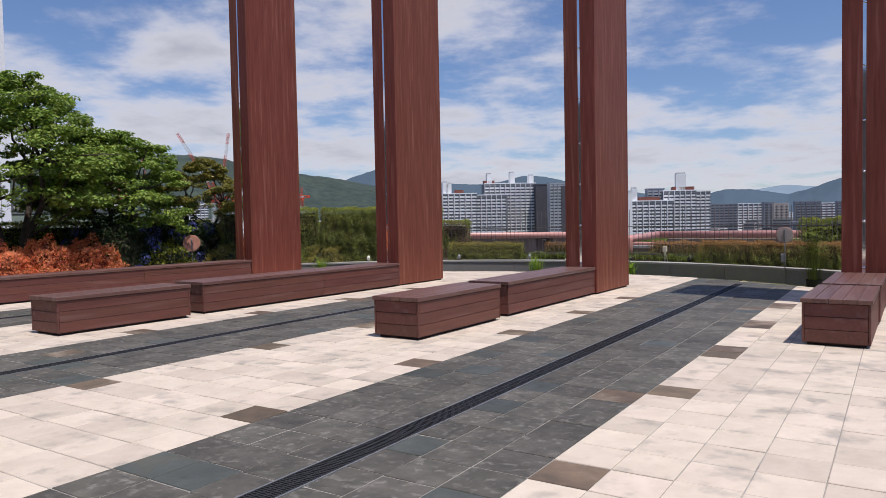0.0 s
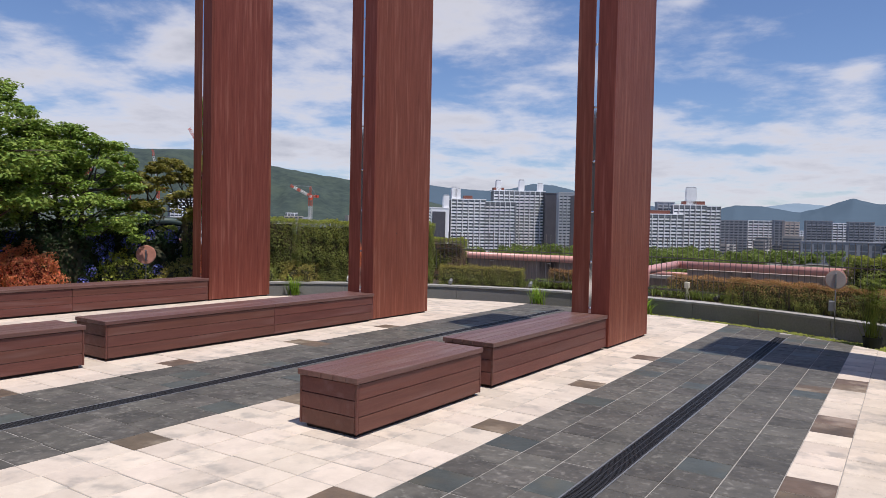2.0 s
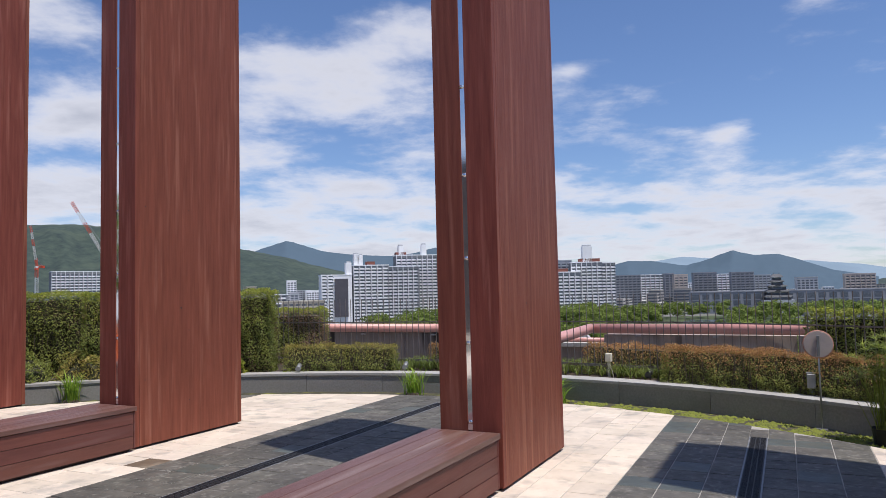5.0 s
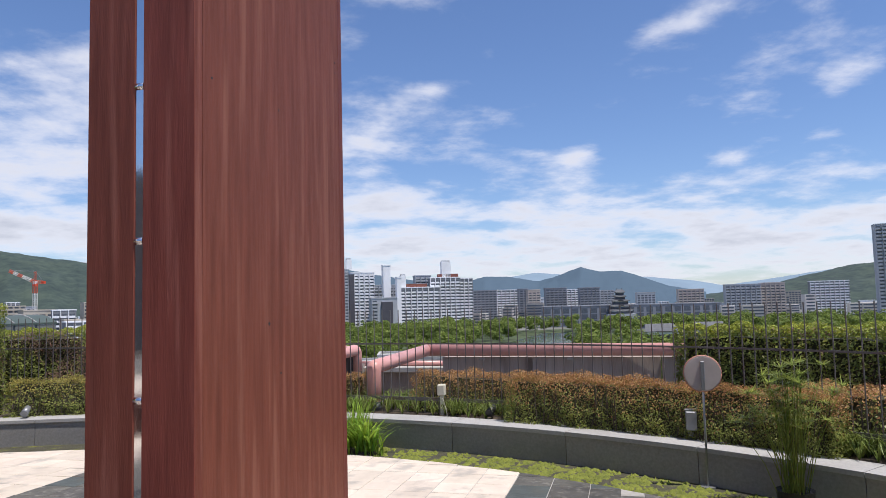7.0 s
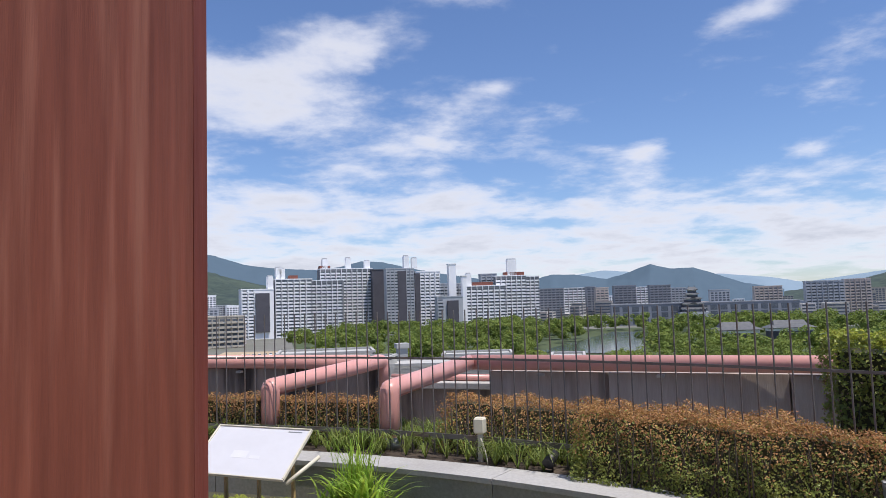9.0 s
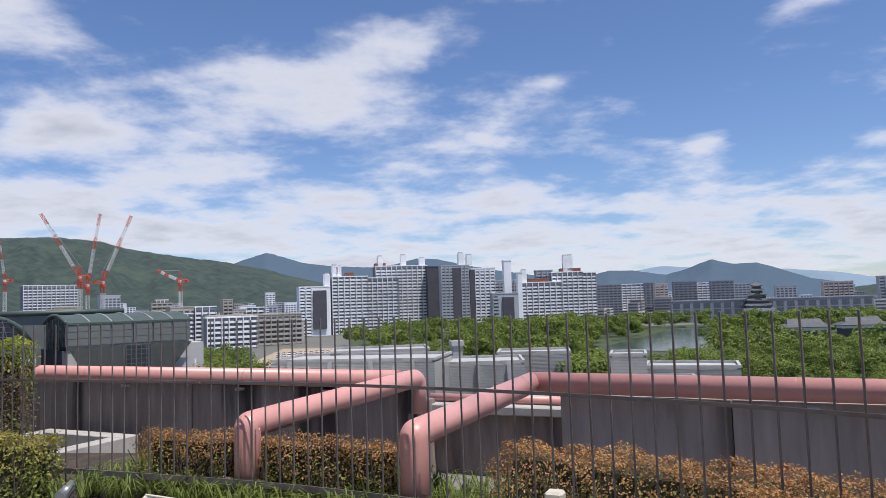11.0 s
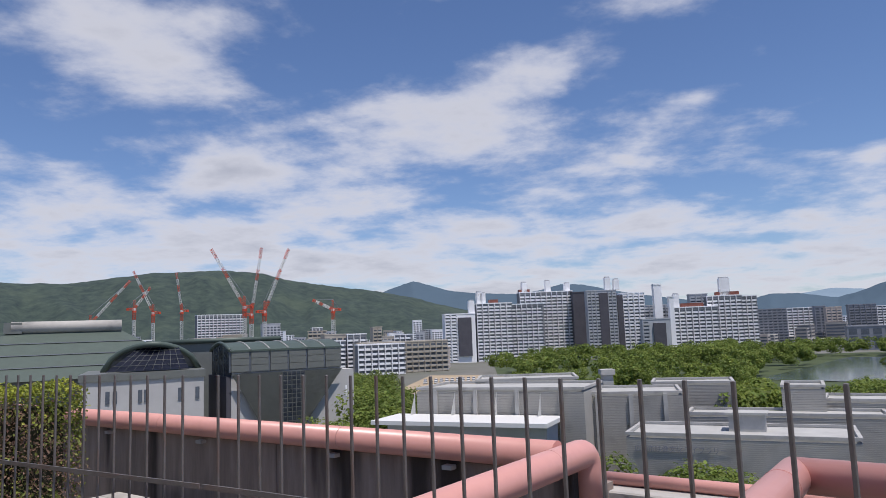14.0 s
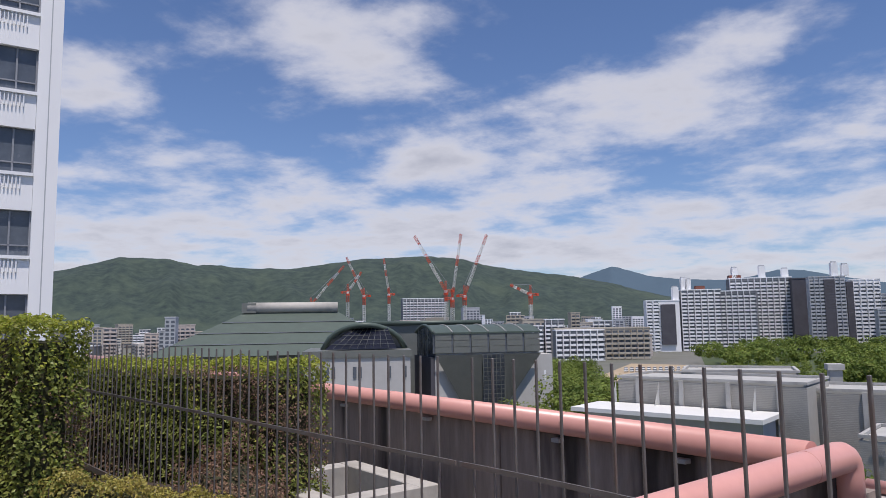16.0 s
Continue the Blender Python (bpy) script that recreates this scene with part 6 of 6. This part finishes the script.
LIB = "grey ribbed concrete library block with pale flat roof"
b, w, h = ribbed("library_block", -39.3, -26.2, 112, -4.4, LIB, 13, fins=4, turn=-20)
part("ledge", box(-w / 2 - 3.0, w / 2 - 3, -10.0, -0.8, h - 4.7, h - 4.1), M_WHITE, b, "bright white canopy roof")
for k in range(4):
    x = -w / 2 + (w - 5) * k / 3.2
    bm = bmesh.new()
    vs = [bm.verts.new(q) for q in ((x, -2.6, h - 4.09), (x, -0.75, h - 4.09), (x, -0.75, h - 0.6))]
    bm.faces.new(vs)
    bmesh.ops.solidify(bm, geom=bm.faces[:], thickness=0.35)
    part("buttress", bm, M_WHITE, b)
part("canopy_wall", box(-w / 2 - 2, w / 2 - 4, -6.6, -0.8, 0, h - 4.71), C_GREY, b)
ribbed("library_block", -34.3, -26.3, 126, -3.75, LIB, 12)
ribbed("library_block", -26.2, -18.6, 113, -4.95, LIB, 12, fins=3)
ribbed("library_block", -20.8, -14.9, 126, -4.25, LIB, 9)
ribbed("library_block", -11.8, -9.0, 118, -4.55, LIB, 8)
ribbed("library_block", -9.2, -2.2, 120, -5.5, LIB, 9)
ribbed("library_block", -18.4, -5.2, 112, -6.55, LIB, 7)
b, w, h = ribbed("library_block", -23.0, -7.1, 95, -8.1, "low grey library block with a pale roof and dark lettering", 11, fins=0, turn=-4)
cur = bpy.data.curves.new("lettering", "FONT")
cur.body, cur.size, cur.extrude = "広島市映像文化ライブラリー", 0.86, 0.04
cur.materials.append(C_DARK)
sign = new("lettering", cur)
sign.parent = b
sign.matrix_basis = pose(-w / 2 + 1.0, -0.2, h - 2.3, 90, 0, 0)
part("roof_hut", box(-1.2, 3.2, 5.5, 8.5, h - 0.39, h + 1.7), C_TRIM, b)
part("roof_hut_cap", box(-1.5, 3.5, 5.2, 8.8, h + 1.71, h + 2.0), C_ROOFPALE, b)
tower("stair_tower", -24.4, -23.6, 127, -3.67, C_ROOFPALE, "small pale stair tower on the library roof", blank=((0, 1),), depth=2.2)


# ---------------- the white office building ----------------


def office():
    c = Vector((-40.9, 21.4, GROUND))
    b = empty("office_building", Matrix.Translation(c) @ pose(0, 0, 0, 0, 0, 87), label="tall white office building with deep dark windows", category="building")
    H = 60
    floor_h, n = 4.0, 15
    part("corner_column", box(-1.02, 0.0, 0, 1.4, 0, H), C_WHITE, b)
    part("column_joint", box(-0.53, -0.48, -0.012, 0.02, 0, H), C_GREY, b)
    part("core", box(-24, -0.3, 0.75, 20, 0, H), C_GREY, b)
    for k in range(n):
        z = k * floor_h + 1.2
        part("spandrel", box(-24, -1.03, 0.05, 0.9, z, z + 1.75), C_WHITE, b)
        part("sill", box(-24, -1.03, -0.1, 0.04, z + 1.66, z + 1.82), C_WHITE, b)
        boxes("grille", [(-24 + i * 0.16, -24 + i * 0.16 + 0.05, -0.06, 0.04, z + 1.02, z + 1.64) for i in range(141)], C_WHITE, b, kind="stuff")
        for i in range(5):
            x1 = -1.06 - i * 4.4
            w = part("window", box(x1 - 3.4, x1, 0.32, 0.4, z + 1.83, z + floor_h - 0.01), C_GLASS, b)
            boxes("frame", [(x1 - 3.4 + q * 0.85 - 0.04, x1 - 3.4 + q * 0.85 + 0.04, 0.24, 0.32, z + 1.83, z + floor_h) for q in range(5)] + [(x1 - 3.4, x1, 0.24, 0.32, z + 2.3, z + 2.36)], C_DARK, w)
            part("pier", box(x1 - 4.4, x1 - 3.4, 0.1, 0.9, z + 1.76, z + floor_h), C_WHITE, b)
    part("roof", box(-24, 0, 0, 20, H + 0.01, H + 1), C_WHITE, b)


office()

# ---------------- park trees ----------------
PT = np.random.default_rng(8)


def park_crown(rng, n, leaf):
    """Leaf clumps over several billows; returns vertices and triangles for a tree about 12 m high."""
    C, NR = [], []
    k = rng.integers(7, 11)
    cs = np.stack([rng.normal(0, 2.1, k), rng.normal(0, 2.1, k), rng.uniform(5.0, 9.6, k)], 1)
    rs = rng.uniform(1.5, 2.6, k)
    for c, r in zip(cs, rs):
        u = rng.normal(0, 1, (n // k, 3))
        u /= np.linalg.norm(u, axis=1)[:, None]
        C.append(c + u * (r * rng.uniform(0.75, 1.08, len(u)))[:, None] * np.array([1, 1, 0.8]))
        NR.append(u + np.array([0, 0, 0.6]))
    C, NR = np.concatenate(C), np.concatenate(NR)
    m = len(C)
    nn = NR + rng.normal(0, 0.45, (m, 3))
    nn /= np.linalg.norm(nn, axis=1)[:, None]
    t = np.cross(nn, rng.normal(0, 1, (m, 3)))
    t /= np.linalg.norm(t, axis=1)[:, None]
    b = np.cross(nn, t)
    s = (leaf * rng.uniform(0.6, 1.4, m))[:, None]
    v = np.stack([C - t * s, C + b * s * 0.8 + nn * s * 0.2, C + t * s, C - b * s * 0.8 + nn * s * 0.2], 1).reshape(-1, 3)
    q = np.arange(m)[:, None] * 4
    f = np.concatenate([q + np.array([[0, 1, 2]]), q + np.array([[0, 2, 3]])], 1).reshape(-1, 3)
    return v, f


def in_water(az, d):
    return 215 < d < 585 and max(-13.4, -13.4 + (d - 370) * 0.034) < az < -4.3


crowns = [park_crown(PT, 2400, 0.23) for k in range(5)]
protos = []
for v, f in crowns:
    t = empty("park_tree", pose(0, -400, GROUND), label="leafy green broad tree in the castle park", category="tree", group="park trees")
    bm = tube([(0, 0, -0.5), (0.1, 0, 3), (0, 0.1, 6)], 0.35, n=7, r1=0.18)
    for k in range(4):
        a = k * 1.6
        tube([(0, 0, 3.5), (math.cos(a) * 1.6, math.sin(a) * 1.6, 6.5)], 0.16, bm, 5, 0.07, False)
    part("trunk", bm, M_BARK, t)
    sheet("crown", v, f, L_PARK, t)
    protos.append(t)
placed = 0


def plant(az, d, s):
    global placed
    p = at(az, d)
    m = pose(p.x, p.y, p.z, 0, 0, PT.uniform(0, 360))
    if placed < len(protos):
        t = protos[placed]
        t.matrix_basis = m
    else:
        t = copy_thing(protos[PT.integers(0, len(protos))], m)
    t.scale = (s * PT.uniform(0.9, 1.15), s * PT.uniform(0.9, 1.15), s)
    placed += 1


for k in range(64):
    plant(PT.uniform(-6.8, 17), PT.uniform(118, 215), PT.uniform(0.85, 1.2))
for k in range(40):
    plant(PT.uniform(-46.8, -41.2), PT.uniform(200, 325), PT.uniform(0.9, 1.3))
for k in range(10):
    plant(PT.uniform(-16.3, -12.2), PT.uniform(133, 150), PT.uniform(1.45, 1.75))
for k in range(13):
    plant(PT.uniform(-43.2, -39.9), PT.uniform(128, 178), PT.uniform(1.2, 1.5))
for k in range(5):
    plant(PT.uniform(-50.5, -45.2), PT.uniform(124, 132), PT.uniform(0.95, 1.2))
for k in range(16):
    plant(PT.uniform(-8.6, -3.2), PT.uniform(180, 222), PT.uniform(1.05, 1.25))
for k in range(7):
    plant(PT.uniform(-23, -15.5), PT.uniform(80, 87), PT.uniform(1.0, 1.16))
for k in range(8):
    plant(PT.uniform(-33, -27), PT.uniform(92, 99), PT.uniform(0.85, 1.0))
for k in range(120):
    az, d = PT.uniform(-30, 20), PT.uniform(200, 320)
    if not in_water(az, d) and not (0.2 < az < 8.2 and d > 285):
        plant(az, d, PT.uniform(0.8, 1.15))
BV, BF, base = [], [], 0
low = [park_crown(PT, 560, 0.45) for k in range(5)]
for k in range(900):
    az, d = PT.uniform(-33 if k % 3 else -24, 26), math.sqrt(PT.uniform(270 ** 2, 640 ** 2))
    if in_water(az, d) or (az < -31 and d < 430) or (0.2 < az < 8.2 and 335 < d < 445):
        continue
    v, f = low[k % 5]
    s, a = PT.uniform(0.6, 1.4), PT.uniform(0, 6.28)
    p = at(az, d)
    r = np.array([[math.cos(a), -math.sin(a), 0], [math.sin(a), math.cos(a), 0], [0, 0, 1]])
    BV.append((v * s) @ r.T + np.array(p))
    BF.append(f + base)
    base += len(v)
tagged(sheet("far_woods", np.concatenate(BV), np.concatenate(BF), L_PARK), label="wide belt of green park trees round the castle", category="woods", kind="stuff")

# ---------------- paving: drains and tiles ----------------


def in_paving(x0, x1, y1):
    far = max(abs(x0 - CX), abs(x1 - CX))
    return far < R_PAVE and (y1 < CY or far * far + (y1 - CY) ** 2 < R_PAVE ** 2)


def cut(x, y):
    """Keeps a tile's corner inside the round edge."""
    x = min(max(x, CX - R_PAVE + 0.004), CX + R_PAVE - 0.004)
    return x, min(y, CY + math.sqrt(max(0.0, (R_PAVE - 0.004) ** 2 - (x - CX) ** 2)))


def askew(x, y):
    """Turns a point of the paving's own grid into place."""
    return x - TURN * (y - 7.0), y + TURN * x


def drains():
    me = bpy.data.meshes.new("grating")
    bm = bmesh.new()
    for k in range(25):
        box(-0.062, 0.062, k * 0.02 + 0.003, k * 0.02 + 0.011, -0.004, -0.0012, bm=bm)
    for xx in (-0.071, -0.0245, 0.0175, 0.064):
        box(xx, xx + 0.007, 0.001, 0.499, -0.0042, -0.0006, bm=bm)
    bm.to_mesh(me)
    bm.free()
    for c in range(-3, 3):
        x = 0.09 + c * PER
        if abs(x - CX) > R_PAVE - 0.1:
            continue
        y_end = CY + math.sqrt(R_PAVE ** 2 - (abs(x - CX) + 0.1) ** 2) - 0.15
        d = empty("drain", pose(*askew(x, -2.0), 0, 0, 0, math.degrees(TURN)), label="narrow dark steel drain grating let into the slate paving", category="drain", group="drain lines")
        n = int((y_end + 2.0) / 0.5)
        boxes("end_tile", [(-0.083, 0.083, n * 0.5 + 0.003, y_end + 2.13, -0.0036, 0.0)], M_SLATE, d)
        # Thin near-black sheet in place of the shaded depth below the grating.
        boxes("pit", [(-0.072, 0.072, 0, n * 0.5, -0.0035, -0.0025)], M_PIT, d)
        for xa in (-0.085, 0.0735):
            boxes("frame_edge", [(xa, xa + 0.0115, 0, n * 0.5, -0.0036, 0.0009)], M_GREYMETAL, d)
        for k in range(n):
            g = link("grating", me, M_GRATE, d)
            g.location = (0, k * 0.5, 0.0022)


drains()


def tile_meshes(w):
    me = bpy.data.meshes.new("tile")
    bm = box(-w / 2, w / 2, -w / 2, w / 2, -0.012, 0.0)
    bmesh.ops.bevel(bm, geom=[e for e in bm.edges if all(v.co.z > -0.001 for v in e.verts)], offset=0.003, segments=1, affect="EDGES")
    bm.to_mesh(me)
    bm.free()
    return me


def paving():
    rng = np.random.default_rng(21)
    kinds = {"light": M_LIGHT, "slate": M_SLATE, "green": M_GREENSLATE, "rust": M_RUST}
    meshes = {}
    for k, m in kinds.items():
        me = tile_meshes(TILE)
        me.materials.append(m)
        meshes[k] = me
    rest = {k: ([], []) for k in kinds}
    picked = 0
    inner = 0.235
    for c in range(-4, 4):
        xc = 0.09 + c * PER
        cols = []
        for sg in (-1, 1):
            cols.append((xc + sg * (0.083 + inner / 2), "slate", 0, inner - 0.006))
            cols += [(xc + sg * (0.083 + inner + PITCH * (i + 0.5)), "slate", i + 1, TILE) for i in range(2)]
        x_l = xc + 0.083 + inner + 2 * PITCH
        wl = (PER - 2 * (x_l - xc)) / 7
        cols += [(x_l + wl * (i + 0.5), "light", i, wl - 0.005) for i in range(7)]
        for x, kind, i, wide in cols:
            y0 = -4.9 + rng.uniform(-0.02, 0.02) * (0.3 if kind == "light" else 1.0)
            for r in range(72):
                y = y0 + r * PITCH
                px, py = askew(x, y)
                if not (in_paving(px - 0.1, px + 0.1, py + 0.1) or in_paving(px - 0.02, px + 0.02, py - 0.145)):
                    continue
                k = kind
                u = rng.uniform()
                if kind == "slate" and u < 0.09:
                    k = "green"
                if kind == "slate" and u > 0.985:
                    k = "rust"
                if kind == "light" and y < 11.9 and ((i in (0, 6) and r % 6 == 0) or (i == 0 and r % 6 == 5 and u < 0.6)):
                    k = "rust"
                h = rng.normal(0, 0.0009)
                if -1.9 < x < 1.6 and 4.3 < y < 12.5 and picked < 300:
                    ob = link("tile", meshes[k], None, floor)
                    ob.location, ob.rotation_euler = (px, py, h), (0, 0, TURN)
                    ob.scale = (wide / TILE, 1, 1)
                    picked += 1
                else:
                    V, F = rest[k]
                    b, w = len(V), TILE / 2
                    q = rng.normal(0, 0.0006, 2)
                    for z, e in ((-0.012, 0), (-0.003, 0), (0.0, 0.003)):
                        V += [(*cut(*askew(x + sx * (wide / 2 - e), y + sy * (w - e))), z + h + q[0] * sx + q[1] * sy) for sx, sy in ((-1, -1), (1, -1), (1, 1), (-1, 1))]
                    for l in (0, 4):
                        F += [(b + l + j, b + l + (j + 1) % 4, b + l + 4 + (j + 1) % 4, b + l + 4 + j) for j in range(4)]
                    F.append((b + 8, b + 9, b + 10, b + 11))
    mats = {"light": M_LIGHT_I, "slate": M_SLATE_I, "green": M_GREENSLATE, "rust": M_RUST_I}
    for k, (V, F) in rest.items():
        if V:
            sheet("paving_tiles", V, F, mats[k], floor, kind="stuff")


M_LIGHT_I = mat("pale_sandstone_tiles", (0.67, 0.585, 0.485), (0.55, 0.475, 0.39), 5, 0.72, 0.45, 22, island=0.10,
                stain=(0.30, 0.28, 0.25), stain_scale=4.6, stain_amount=0.65)
M_SLATE_I = mat("dark_slate_tiles", (0.125, 0.117, 0.098), (0.058, 0.056, 0.049), 6, 0.62, 1.0, 10, island=0.22, spec=0.45,
                stain=(0.21, 0.20, 0.175), stain_scale=20.0, stain_amount=0.7)
M_RUST_I = mat("brown_slate_tiles", (0.19, 0.135, 0.09), (0.095, 0.072, 0.052), 5, 0.6, 0.5, 16, island=0.25,
               stain=(0.36, 0.30, 0.23), stain_scale=3.4, stain_amount=0.7)
paving()
